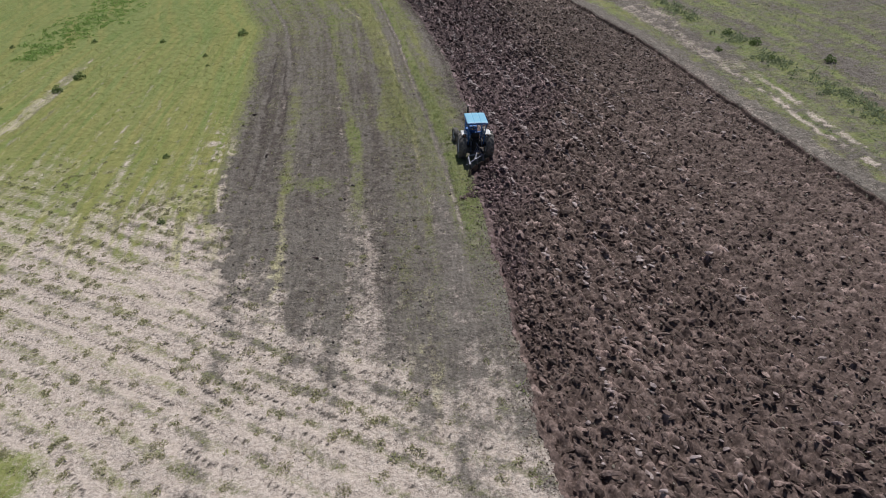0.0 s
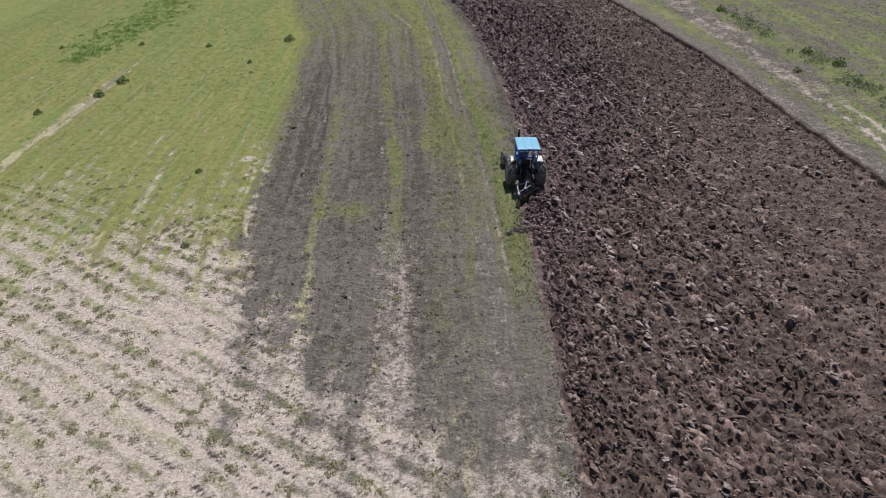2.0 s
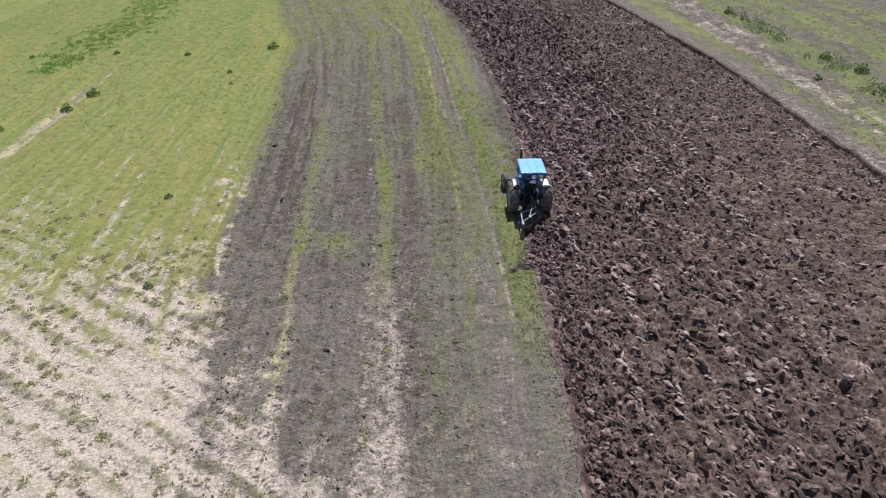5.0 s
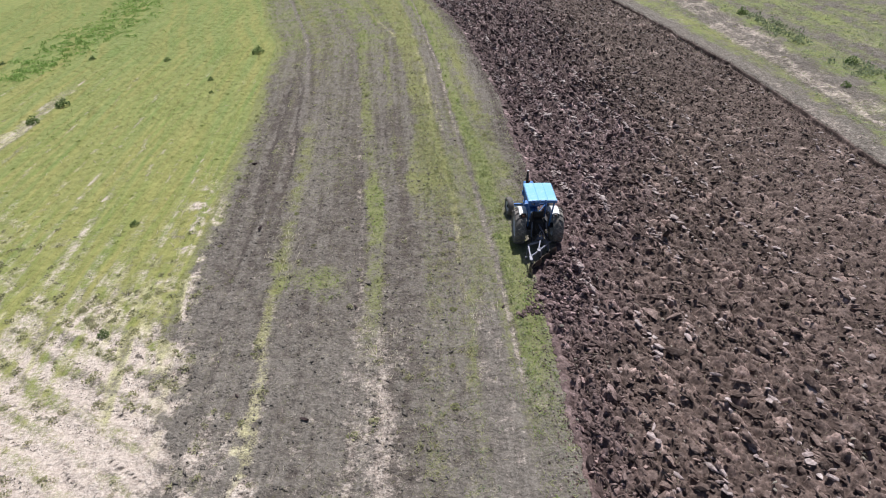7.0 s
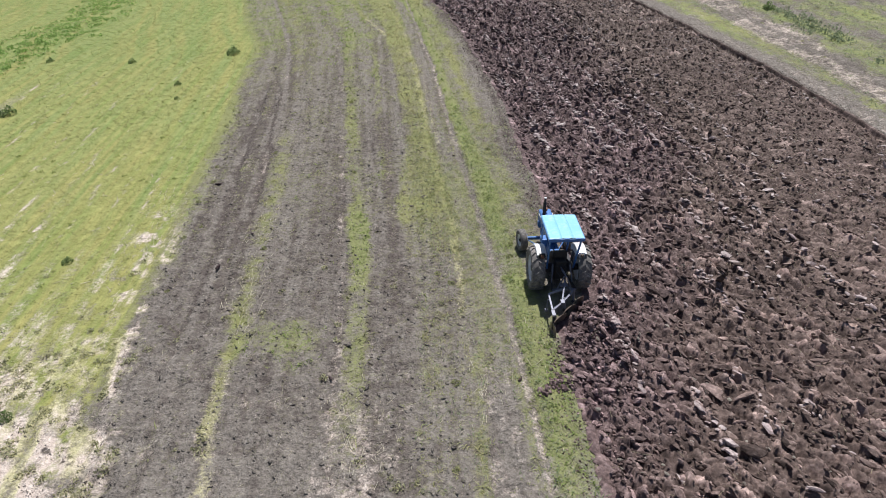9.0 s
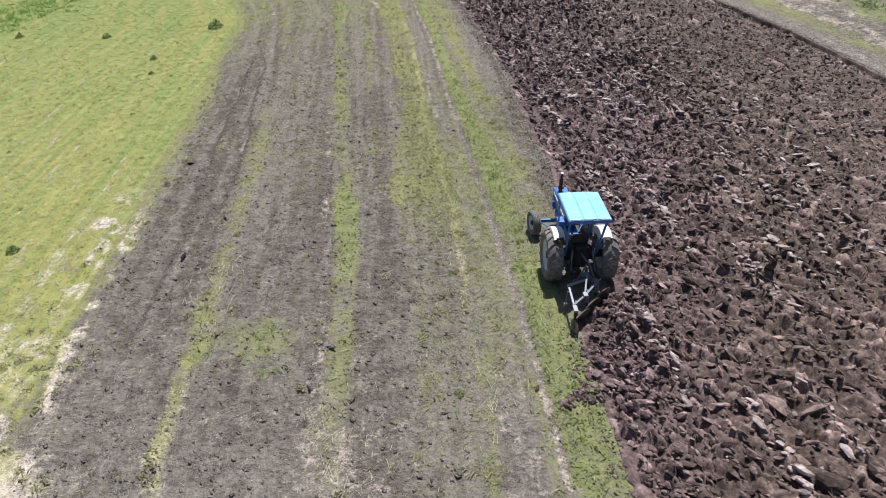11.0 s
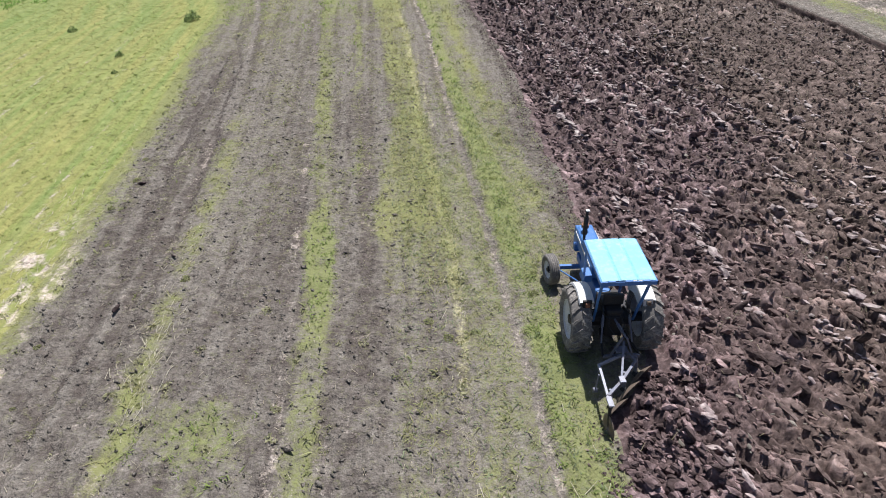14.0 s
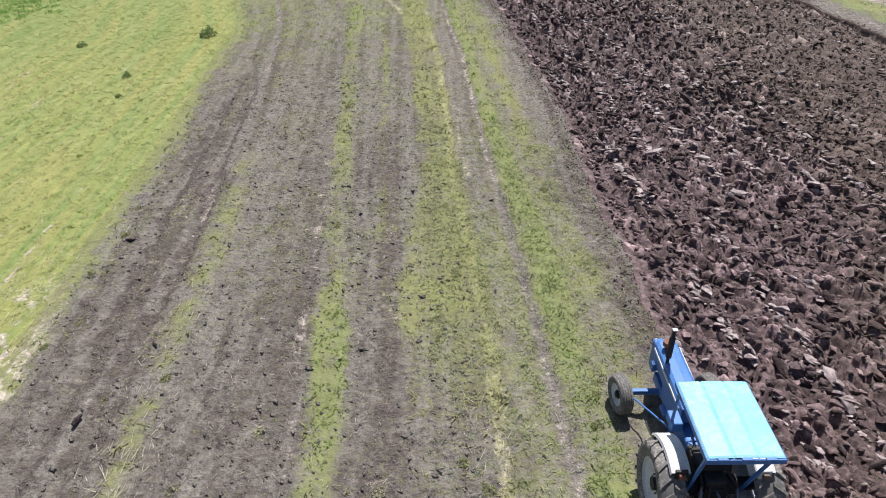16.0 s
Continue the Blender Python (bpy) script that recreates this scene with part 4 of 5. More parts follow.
tagged(new("straw", sticks("straw", x, y, rng.uniform(0.05, 0.2, len(x)), M_STRAW, 0.2, 0.004)), "scattered pale straw bits on grey soil", "straw", kind="stuff")


# roots and straw turned up with the earth, and bits of dry crust
x, y = scatter_ploughed(9000, 10, 70)
keep = (rng.random(len(x)) < 0.25 + 0.75 * step(3.5, 7, x - edge_left(y))) & clear_of_machine(x, y)
x, y = x[keep], y[keep]
tagged(new("straw", sticks("straw", x, y, rng.uniform(0.06, 0.24, len(x)), M_ROOT, 0.35, 0.007, None, lambda a, b: tilth_height(a, b) + 0.05)), "dull yellow roots and straw turned up in ploughed soil", "straw", kind="stuff")
x, y = scatter_ploughed(3200, 10, 72)
keep = clear_of_machine(x, y)
tagged(new("dry_crust", lumps("dry_crust", x[keep], y[keep], np.clip(rng.lognormal(math.log(0.036), 0.4, keep.sum()), 0.02, 0.09), 1, lambda a, b: tilth_height(a, b) + 0.04, M_CRUST, 0.3, 0.4)), "pale bits of dry crust on ploughed soil", "soil crust", kind="stuff")


# pale crop stalks left lying in bunches
def bunch(cx, cy, n, sx, sy):
    return rng.normal(cx, sx, n), rng.normal(cy, sy, n)


for cx, cy, n, sx, sy in ((-5.85, 32.9, 80, 0.26, 0.8), (-5.5, 31.6, 40, 0.2, 0.8), (-6.1, 36.5, 30, 0.2, 1.2), (-1.5, 25.7, 70, 0.5, 1.0), (-10.3, 36.2, 110, 0.6, 2.0), (-11.0, 41.0, 40, 0.6, 2.0), (1.6, 27.4, 30, 0.3, 0.5), (0.9, 34.5, 16, 0.3, 1.5), (3.2, 28.0, 12, 0.4, 1.2)):
    x, y = bunch(cx, cy, n, sx, sy)
    tagged(new("crop_stalks", sticks("crop_stalks", x, y, rng.uniform(0.10, 0.34, n), M_STALK, 0.2, 0.006, 1.45)), "pale dry crop stalks lying on the soil", "stalks", kind="stuff")


x, y = rng.uniform(-26, -10.5, 150), rng.uniform(33, 56, 150)
keep = x < edge_meadow(y) - 0.4
tagged(new("crop_stalks", sticks("crop_stalks", x[keep], y[keep], rng.uniform(0.12, 0.34, keep.sum()), M_STALK, 0.3, 0.013)), "bleached crop stalks strewn through the meadow", "stalks", kind="stuff")


def plant_leaves(count, radius, height, leaf, seed):
    """Leaf quads on a low, uneven clump."""
    r = np.random.default_rng(seed)
    ang, rr = r.uniform(0, 2 * math.pi, count), np.sqrt(r.random(count))
    x, y = np.cos(ang) * rr * radius, np.sin(ang) * rr * radius
    z = height * (1 - 0.75 * rr**2) * r.uniform(0.15, 1.05, count)
    c = np.stack([x, y, z], 1)
    a = r.normal(size=(count, 3))
    a /= np.linalg.norm(a, axis=1, keepdims=True)
    b = np.cross(a, r.normal(size=(count, 3)))
    b /= np.linalg.norm(b, axis=1, keepdims=True)
    s = leaf * r.uniform(0.6, 1.4, (count, 1))
    v = np.stack([c - a * s, c + b * s * 0.45, c + a * s, c - b * s * 0.45], 1).reshape(-1, 3)
    f = np.arange(count)[:, None] * 4 + np.array([0, 1, 2, 3])
    return v, f


def weed(material, radius, height, leaves, leaf, seed, label):
    root = tagged(new("weed_clump"), label, "weed")
    v, f = plant_leaves(leaves, radius, height, leaf, seed)
    me = mesh_np("leaves", v, f, material)
    new("leaves", me).parent = root
    bm = bmesh.new()
    r = np.random.default_rng(seed + 1)
    for _ in range(5):
        a, t = r.uniform(0, 2 * math.pi), r.uniform(0.1, 0.5)
        m = Matrix.Rotation(a, 4, "Z") @ Matrix.Rotation(t, 4, "Y") @ Matrix.Translation((0, 0, height * 0.38))
        bmesh.ops.create_cone(bm, segments=5, radius1=0.008, radius2=0.003, depth=height * 0.8, matrix=m)
    part("stems", bm, material, root)
    return root


big_weed = weed(M_WEED, 0.34, 0.42, 240, 0.055, 5, "dark green bushy weed clump standing in the meadow")
low_weed = weed(M_OLIVE, 0.20, 0.13, 110, 0.030, 9, "small olive weed clump on pale chaff soil")
strip_weed = weed(M_STRIP, 0.16, 0.14, 90, 0.035, 13, "small green weed clump on the grass strip")


def set_at(ob, x, y, s, turn):
    z = float(ground_height(np.array([x]), np.array([y]))[0])
    return Matrix.Translation((x, y, z)) @ Matrix.Rotation(turn, 4, "Z") @ Matrix.Scale(s, 4)


def place(ob, spots, group):
    tagged(ob, group=group)
    first = True
    for x, y, s, turn in spots:
        m = set_at(ob, x, y, s, turn)
        if first:
            ob.matrix_world = m
            first = False
        else:
            c = copy_thing(ob, m)
            c.matrix_basis = m


spots = [(-13.4, 62.7, 1.35, 0.3), (-24.45, 53.2, 1.35, 1.0), (-24.95, 50.2, 1.2, 2.0), (-12.95, 35.6, 0.6, 0.5), (-11.1, 27.8, 0.6, 2.5), (-20.55, 62.5, 0.8, 1.4), (-27.5, 64.8, 0.8, 0.2),
         (-35.4, 65.6, 0.7, 0.6), (-15.4, 56.4, 0.65, 0.1), (-14.6, 53.6, 0.45, 1.1), (-27.9, 47.1, 0.9, 0.4), (25.4, 49.4, 1.1, 0.7), (26.1, 46.35, 1.3, 0.9), (28.6, 41.2, 1.1, 2.2), (25.5, 42.8, 0.7, 1.2), (24.1, 62.7, 1.3, 1.7), (23.1, 45.6, 0.8, 2.9)]
place(big_weed, spots, "bushy weeds in the meadow")
r = random.Random(4)
spots = []
while len(spots) < 120:
    x, y = r.uniform(-18, 3), r.uniform(10, 31)
    g, yy, p, d = zones(np.array([x]), np.array([y]))
    if p[0] > 0.45 and on_soil(np.array([x]), np.array([y]))[0]:
        spots.append((x, y, r.uniform(0.5, 1.2), r.uniform(0, 6)))
place(low_weed, spots, "olive weeds on the chaff")
spots = []
while len(spots) < 40:
    y = r.uniform(22, 52)
    line, off = r.choice([(line_fresh, 0.3), (track, -0.5), (line_gold, 0.0), (line_green, 0.0), (edge_meadow, 0.3)])
    x = float(line(np.array([y]))[0]) + off + r.gauss(0, 0.25)
    if on_soil(np.array([x]), np.array([y]))[0]:
        spots.append((x, y, r.uniform(0.4, 0.9), r.uniform(0, 6)))
place(strip_weed, spots, "green weeds along the strip")

# small withered weeds in slanting rows over the chaff, and over the far side of the ploughed land
def weed_dots(count, x0, x1, y0, y1, rule, low, high, leaves, seed):
    x, y = sow(count, x0, x1, y0, y1, rule)
    vs, fs, base = [], [], 0
    kinds = [plant_leaves(leaves, 1.0, 0.45, 0.30, seed + k) for k in range(12)]
    z = ground_height(x, y)
    for i in range(len(x)):
        v, f = kinds[i % 12]
        s = rng.uniform(low, high)
        a = rng.uniform(0, 6.28)
        r = np.array([[math.cos(a), math.sin(a), 0], [-math.sin(a), math.cos(a), 0], [0, 0, 1]])
        vs.append(v @ r * s + [x[i], y[i], z[i]])
        fs.append(f + base)
        base += len(v)
    return np.concatenate(vs), np.concatenate(fs)


def chaff_rows(x, y):
    wob = fbm(x * 0.25, y * 0.25, 3, 3) - 0.5
    row = 0.5 + 0.5 * np.cos((0.56 * x + 0.83 * y + 0.7 * wob) * 2 * math.pi / 1.02)
    g, yy, p, d = zones(x, y)
    patch = fbm(x * 0.35, y * 0.35, 2, 53)
    return np.clip((0.15 + row) * step(0.25, 0.5, p + 0.5 * d) * step(0.35, 0.62, patch + 0.12 * step(-5, -13, x)), 0, 1) * on_soil(x, y) * (y < 36)


v, f = weed_dots(3400, -24, 4, 9, 36, chaff_rows, 0.06, 0.19, 30, 300)
tagged(new("withered_weeds", mesh_np("withered_weeds", v, f, M_OLIVE)), "small withered olive weeds in slanting rows on chaff", "weeds", kind="stuff")
v, f = weed_dots(4200, 22, 46, 22, 75, lambda x, y: 0.45 * step(1.4, 2.5, x - edge_right(y)) * step(0.4, 0.6, fbm(x * 0.6, y * 0.25, 2, 55)), 0.05, 0.15, 22, 400)
tagged(new("withered_weeds", mesh_np("withered_weeds", v, f, M_OLIVE)), "low olive weeds scattered over grey stubble land", "weeds", kind="stuff")
v, f = weed_dots(1000, -34, -9, 33, 85, lambda x, y: 0.35 * (x < edge_meadow(y) - 0.3), 0.05, 0.13, 22, 500)
tagged(new("meadow_weeds", mesh_np("meadow_weeds", v, f, M_LIME)), "low leafy weeds scattered through the meadow", "weeds", kind="stuff")

# taller weeds in a line across the far meadow, too dense to count
count = 480
y = rng.uniform(60, 98, count)
x = -31 - 0.03 * np.maximum(0, y - 70) ** 1.2 + rng.normal(0, 1.0, count) * step(46, 76, y) * 1.8 + 2.0 * (fbm(y * 0.3, y * 0, 2, 12) - 0.5)
vs, fs, base = [], [], 0
for i in range(count):
    v, f = plant_leaves(22, 0.32, rng.uniform(0.1, 0.3), 0.08, 100 + i)
    vs.append(v + [x[i], y[i], 0])
    fs.append(f + base)
    base += len(v)
tagged(new("weed_thicket", mesh_np("weed_thicket", np.concatenate(vs), np.concatenate(fs), M_FRESH)), "tall fresh green weeds in a line across the meadow", "weeds", kind="stuff")
count = 260
y = rng.uniform(27, 62, count)
y = y[fbm(y * 0.35, y * 0 + 2.2, 2, 14) > 0.42]
count = len(y)
x = far_green(y) + rng.normal(0, 0.5, count) + 0.8 * (fbm(y * 0.2, y * 0, 2, 5) - 0.5)
vs, fs, base = [], [], 0
for i in range(count):
    v, f = plant_leaves(18, 0.28, rng.uniform(0.15, 0.45), 0.08, 2000 + i)
    vs.append(v + [x[i], y[i], 0])
    fs.append(f + base)
    base += len(v)
tagged(new("weed_thicket", mesh_np("weed_thicket", np.concatenate(vs), np.concatenate(fs), M_SAGE)), "grey-green weeds beside the pale rut", "weeds", kind="stuff")


# ---- tractor ----
def box(bm, x0, x1, y0, y1, z0, z1, bevel=0.0):
    made = bmesh.ops.create_cube(bm, size=1.0, matrix=Matrix.Translation(((x0 + x1) / 2, (y0 + y1) / 2, (z0 + z1) / 2)) @ Matrix.Diagonal((x1 - x0, y1 - y0, z1 - z0, 1)))
    if bevel:
        edges = list({e for v in made["verts"] for e in v.link_edges})
        bmesh.ops.bevel(bm, geom=edges, offset=bevel, segments=2, affect="EDGES", profile=0.5)
    return bm


def rod(bm, a, b, radius, segments=8, radius2=None):
    a, b = Vector(a), Vector(b)
    d = b - a
    m = Matrix.Translation((a + b) / 2) @ d.to_track_quat("Z", "Y").to_matrix().to_4x4()
    bmesh.ops.create_cone(bm, segments=segments, cap_ends=True, radius1=radius, radius2=radius if radius2 is None else radius2, depth=d.length, matrix=m)
    return bm


def beam(bm, a, b, width, height):
    """A square bar from a to b."""
    a, b = Vector(a), Vector(b)
    d = b - a
    q = d.to_track_quat("Y", "Z").to_matrix().to_4x4()
    bmesh.ops.create_cube(bm, size=1.0, matrix=Matrix.Translation((a + b) / 2) @ q @ Matrix.Diagonal((width, d.length, height, 1)))
    return bm


def lathe(bm, profile, segments=40):
    """Revolves (across, radius) pairs round the x axis."""
    rings = []
    for a, rad in profile:
        rings.append([bm.verts.new((a, rad * math.cos(2 * math.pi * k / segments), rad * math.sin(2 * math.pi * k / segments))) for k in range(segments)])
    for r0, r1 in zip(rings, rings[1:]):
        for k in range(segments):
            bm.faces.new((r0[k], r0[(k + 1) % segments], r1[(k + 1) % segments], r1[k]))
    return rings


def bm_new():
    return bmesh.new()


def wheel(name, parent, centre, radius, width, rim_r, outer, lugs, label, steer=0.0):
    """outer: +1 or -1, the side on which the dished rim shows."""
    root = new(name)
    root.parent = parent
    root.location = centre
    root.rotation_euler = (0, 0, radians(steer))
    tagged(root, label)
    hw, bm = width / 2, bm_new()
    prof = [(-hw * 0.78, rim_r), (-hw * 0.98, rim_r + 0.35 * (radius - rim_r)), (-hw, rim_r + 0.6 * (radius - rim_r)), (-hw * 0.88, radius * 0.965), (-hw * 0.5, radius * 0.985),
            (0, radius * 0.99), (hw * 0.5, radius * 0.985), (hw * 0.88, radius * 0.965), (hw, rim_r + 0.6 * (radius - rim_r)), (hw * 0.98, rim_r + 0.35 * (radius - rim_r)), (hw * 0.78, rim_r)]
    lathe(bm, prof, 44)
    tyre = part("tyre", bm, M_TYRE, root, "dusty black rubber tyre", True)
    if lugs:
        bm = bm_new()
        for k in range(lugs):
            for side in (-1, 1):
                a = 2 * math.pi * (k + (0.5 if side > 0 else 0)) / lugs
                pts = []
                for s, (ax, da) in enumerate(((0.03, 0.0), (0.55, 0.10), (1.0, 0.21))):
                    for e in (-1, 1):
                        th = a + da + e * (0.028 + 0.008 * s) * (0.66 / radius)
                        for rr in (radius * 0.955, radius * (1.045 if s < 2 else 1.0)):
                            pts.append(bm.verts.new((side * hw * ax, rr * math.cos(th), rr * math.sin(th))))
                for s in (0, 4):
                    p = pts[s:s + 8]
                    for q in ((0, 1, 5, 4), (1, 3, 7, 5), (3, 2, 6, 7)):
                        bm.faces.new([p[i] for i in q])
                bm.faces.new([pts[i] for i in (0, 2, 3, 1)])
                bm.faces.new([pts[i] for i in (8, 9, 11, 10)])
        bmesh.ops.recalc_face_normals(bm, faces=bm.faces)
        part("lugged_tread", bm, M_TYRE, root)
    else:
        bm = bm_new()
        for ax in (-0.55, -0.2, 0.2, 0.55):
            lathe(bm, [(hw * (ax - 0.1), radius * 0.975), (hw * (ax - 0.08), radius * 1.012), (hw * (ax + 0.08), radius * 1.012), (hw * (ax + 0.1), radius * 0.975)], 40)
        part("ribbed_tread", bm, M_TYRE, root, "", True)
    bm = bm_new()
    o = outer
    prof = [(-hw * 0.8, rim_r * 1.04), (-hw * 0.7, rim_r * 0.96), (-hw * 0.2, rim_r * 0.84), (hw * 0.2, rim_r * 0.84), (hw * 0.7, rim_r * 0.96), (hw * 0.8, rim_r * 1.04)]
    lathe(bm, prof, 36)
    lathe(bm, [(o * hw * 0.62, rim_r * 0.90), (o * hw * 0.58, rim_r * 0.72), (o * hw * 0.40, rim_r * 0.60), (o * hw * 0.34, rim_r * 0.42), (o * hw * 0.34, rim_r * 0.05)], 28)
    bmesh.ops.recalc_face_normals(bm, faces=bm.faces)
    part("rim", bm, M_RIM, root, "greyish steel wheel rim", True)
    bm = bm_new()
    rod(bm, (o * hw * 0.30, 0, 0), (o * (hw * 0.40 + 0.05), 0, 0), rim_r * 0.24, 16)
    for k in range(8):
        a = 2 * math.pi * k / 8
        rod(bm, (o * hw * 0.33, rim_r * 0.34 * math.cos(a), rim_r * 0.34 * math.sin(a)), (o * (hw * 0.34 + 0.03), rim_r * 0.34 * math.cos(a), rim_r * 0.34 * math.sin(a)), 0.012, 6)
    part("hub", bm, M_IRON, root)
    return root


tractor = tagged(new("tractor"), "old blue farm tractor with light blue canopy, at work", "tractor")
RW, FW = 0.66, 0.365
wheel("rear_wheel", tractor, (-0.71, 0, RW), RW, 0.41, 0.41, -1, 18, "large rear wheel with worn lugged tyre")
wheel("rear_wheel", tractor, (0.71, 0, RW), RW, 0.41, 0.41, 1, 18, "large rear wheel running in the furrow")
wheel("front_wheel", tractor, (-0.80, 2.17, FW), FW, 0.235, 0.21, -1, 0, "narrow front wheel on the grass", 9.0)
wheel("front_wheel", tractor, (0.80, 2.17, FW), FW, 0.235, 0.21, 1, 0, "narrow front wheel in the furrow", 9.0)

bm = box(bm_new(), -0.19, 0.19, -0.32, 0.55, 0.42, 0.92, 0.05)
rod(bm, (-0.70, 0, RW), (0.70, 0, RW), 0.10, 16)
rod(bm, (-0.42, 0, RW), (-0.16, 0, RW), 0.16, 16)
rod(bm, (0.16, 0, RW), (0.42, 0, RW), 0.16, 16)
part("rear_axle_housing", bm, M_IRON, tractor, "oily dark rear axle housing")
part("gearbox", box(bm_new(), -0.16, 0.16, 0.5, 1.15, 0.42, 0.86, 0.04), M_BLUE, tractor)
bm = box(bm_new(), -0.15, 0.15, 1.1, 2.02, 0.46, 0.98, 0.03)
box(bm, -0.21, -0.15, 1.2, 1.85, 0.66, 0.92, 0.01)
for k in range(4):
    rod(bm, (0.15, 1.28 + 0.17 * k, 0.86), (0.22, 1.28 + 0.17 * k, 0.88), 0.035, 8)
rod(bm, (-0.20, 1.42, 0.56), (-0.20, 1.68, 0.56), 0.06, 10)
rod(bm, (0.20, 1.6, 0.6), (0.20, 1.9, 0.6), 0.07, 10)
part("engine", bm, M_BLUE, tractor, "blue engine block")

# hood: an arched shell along the engine
bm = bm_new()
sect = [(-0.215, 0.93), (-0.215, 1.20), (-0.195, 1.265), (-0.14, 1.30), (0, 1.315), (0.14, 1.30), (0.195, 1.265), (0.215, 1.20), (0.215, 0.93)]
rings = []
for yy, sx, dz in ((0.92, 1.03, 0.0), (1.4, 1.0, -0.005), (2.0, 0.97, -0.02), (2.58, 0.94, -0.04), (2.66, 0.90, -0.065)):
    rings.append([bm.verts.new((a * sx, yy, z + dz)) for a, z in sect])
for r0, r1 in zip(rings, rings[1:]):
    for k in range(len(sect) - 1):
        bm.faces.new((r0[k], r0[k + 1], r1[k + 1], r1[k]))
bmesh.ops.recalc_face_normals(bm, faces=bm.faces)
hood = part("hood", bm, M_BLUE, tractor, "faded blue arched engine hood")
solid = hood.modifiers.new("thick", "SOLIDIFY")
solid.thickness = 0.012
bm = bm_new()
for s in (-1, 1):
    box(bm, s * 0.222 - 0.006, s * 0.222 + 0.006, 1.05, 2.5, 1.14, 1.19)
part("side_stripe", bm, M_FENDER, hood, "pale stripe along the hood")
part("nose", box(bm_new(), -0.20, 0.20, 2.50, 2.72, 0.60, 1.22, 0.03), M_BLUE, tractor)
bm = bm_new()
for k in range(7):
    box(bm, -0.16, 0.16, 2.718, 2.735, 0.68 + 0.065 * k, 0.715 + 0.065 * k)
part("grille", bm, M_IRON, tractor)
for s in (-1, 1):
    bm = rod(bm_new(), (s * 0.13, 2.70, 1.13), (s * 0.13, 2.75, 1.13), 0.055, 14)
    part("headlight", bm, M_FENDER, tractor)
bm = box(bm_new(), -0.14, 0.14, 2.02, 2.50, 0.40, 0.60, 0.02)
part("front_bolster", bm, M_BLUE, tractor)
bm = beam(bm_new(), (-0.68, 2.17, 0.42), (0.68, 2.17, 0.42), 0.075, 0.09)
part("front_axle", bm, M_BLUE, tractor, "blue front axle beam")
for s in (-1, 1):
    bm = rod(bm_new(), (s * 0.66, 2.17, 0.30), (s * 0.66, 2.17, 0.56), 0.035, 10)
    rod(bm, (s * 0.66, 2.17, FW), (s * 0.80, 2.17, FW), 0.03, 8)
    part("steering_knuckle", bm, M_BLUE, tractor)
    bm = rod(bm_new(), (s * 0.64, 2.03, 0.44), (s * 0.22, 1.1, 0.62), 0.017, 8)
    part("drag_link", bm, M_BLUE, tractor)
    part("side_bracket", box(bm_new(), s * 0.23 - 0.04, s * 0.23 + 0.04, 2.30, 2.42, 0.78, 0.95, 0.01), M_BLUE, tractor)

# exhaust and air intake on the hood
bm = rod(bm_new(), (-0.15, 2.02, 1.25), (-0.15, 2.02, 1.42), 0.03, 12)
rod(bm, (-0.15, 2.02, 1.40), (-0.15, 2.02, 1.86), 0.052, 14)
rod(bm, (-0.15, 2.02, 1.85), (-0.15, 2.00, 2.02), 0.034, 12)
exhaust = part("exhaust", bm, M_IRON, tractor, "black upright exhaust with muffler")
bm = box(bm_new(), -0.19, -0.11, 1.955, 2.03, 2.022, 2.034)
part("rain_flap", bm, M_RIM, exhaust)
bm = rod(bm_new(), (-0.06, 2.36, 1.24), (-0.06, 2.36, 1.38), 0.045, 12)
rod(bm, (-0.06, 2.36, 1.37), (-0.06, 2.36, 1.45), 0.085, 18)
part("air_precleaner", bm, M_RUST, tractor, "rusty round air pre-cleaner cap")

# driver's place
for s in (-1, 1):
    part("footplate", box(bm_new(), min(s * 0.17, s * 0.52), max(s * 0.17, s * 0.52), 0.42, 1.05, 0.52, 0.55, 0.008), M_IRON, tractor)
bm = box(bm_new(), -0.21, 0.21, -0.02, 0.36, 0.97, 1.06, 0.035)
seat = part("seat", bm, M_SEAT, tractor, "black vinyl seat")
part("backrest", box(bm_new(), -0.21, 0.21, -0.09, -0.02, 1.04, 1.30, 0.03), M_SEAT, seat)
bm = box(bm_new(), -0.10, 0.10, 0.05, 0.28, 0.86, 0.98, 0.02)
part("seat_base", bm, M_IRON, seat)
bm = rod(bm_new(), (0, 0.98, 1.0), (0, 0.74, 1.34), 0.025, 10)
column = part("steering_column", bm, M_IRON, tractor)
bm = bm_new()
ring = [Vector((0.21 * math.cos(a), 0.21 * math.sin(a), 0)) for a in [2 * math.pi * k / 24 for k in range(24)]]
q = Matrix.Translation((0, 0.73, 1.35)) @ Matrix.Rotation(radians(35), 4, "X")
for k in range(24):
    rod(bm, q @ ring[k], q @ ring[(k + 1) % 24], 0.013, 6)
for k in (0, 8, 16):
    rod(bm, q @ Vector((0, 0, -0.02)), q @ ring[k], 0.010, 6)
part("steering_wheel", bm, M_SEAT, column)
part("dashboard", box(bm_new(), -0.22, 0.22, 0.90, 1.02, 0.98, 1.30, 0.03), M_BLUE, tractor)
for foot, top in (((0.08, 0.55, 0.86), (0.12, 0.42, 1.12)), ((-0.05, 0.6, 0.86), (-0.06, 0.5, 1.10)), ((0.26, 0.12, 0.9), (0.28, 0.2, 1.18))):
    part("gear_lever", rod(bm_new(), foot, top, 0.010, 6), M_IRON, tractor)

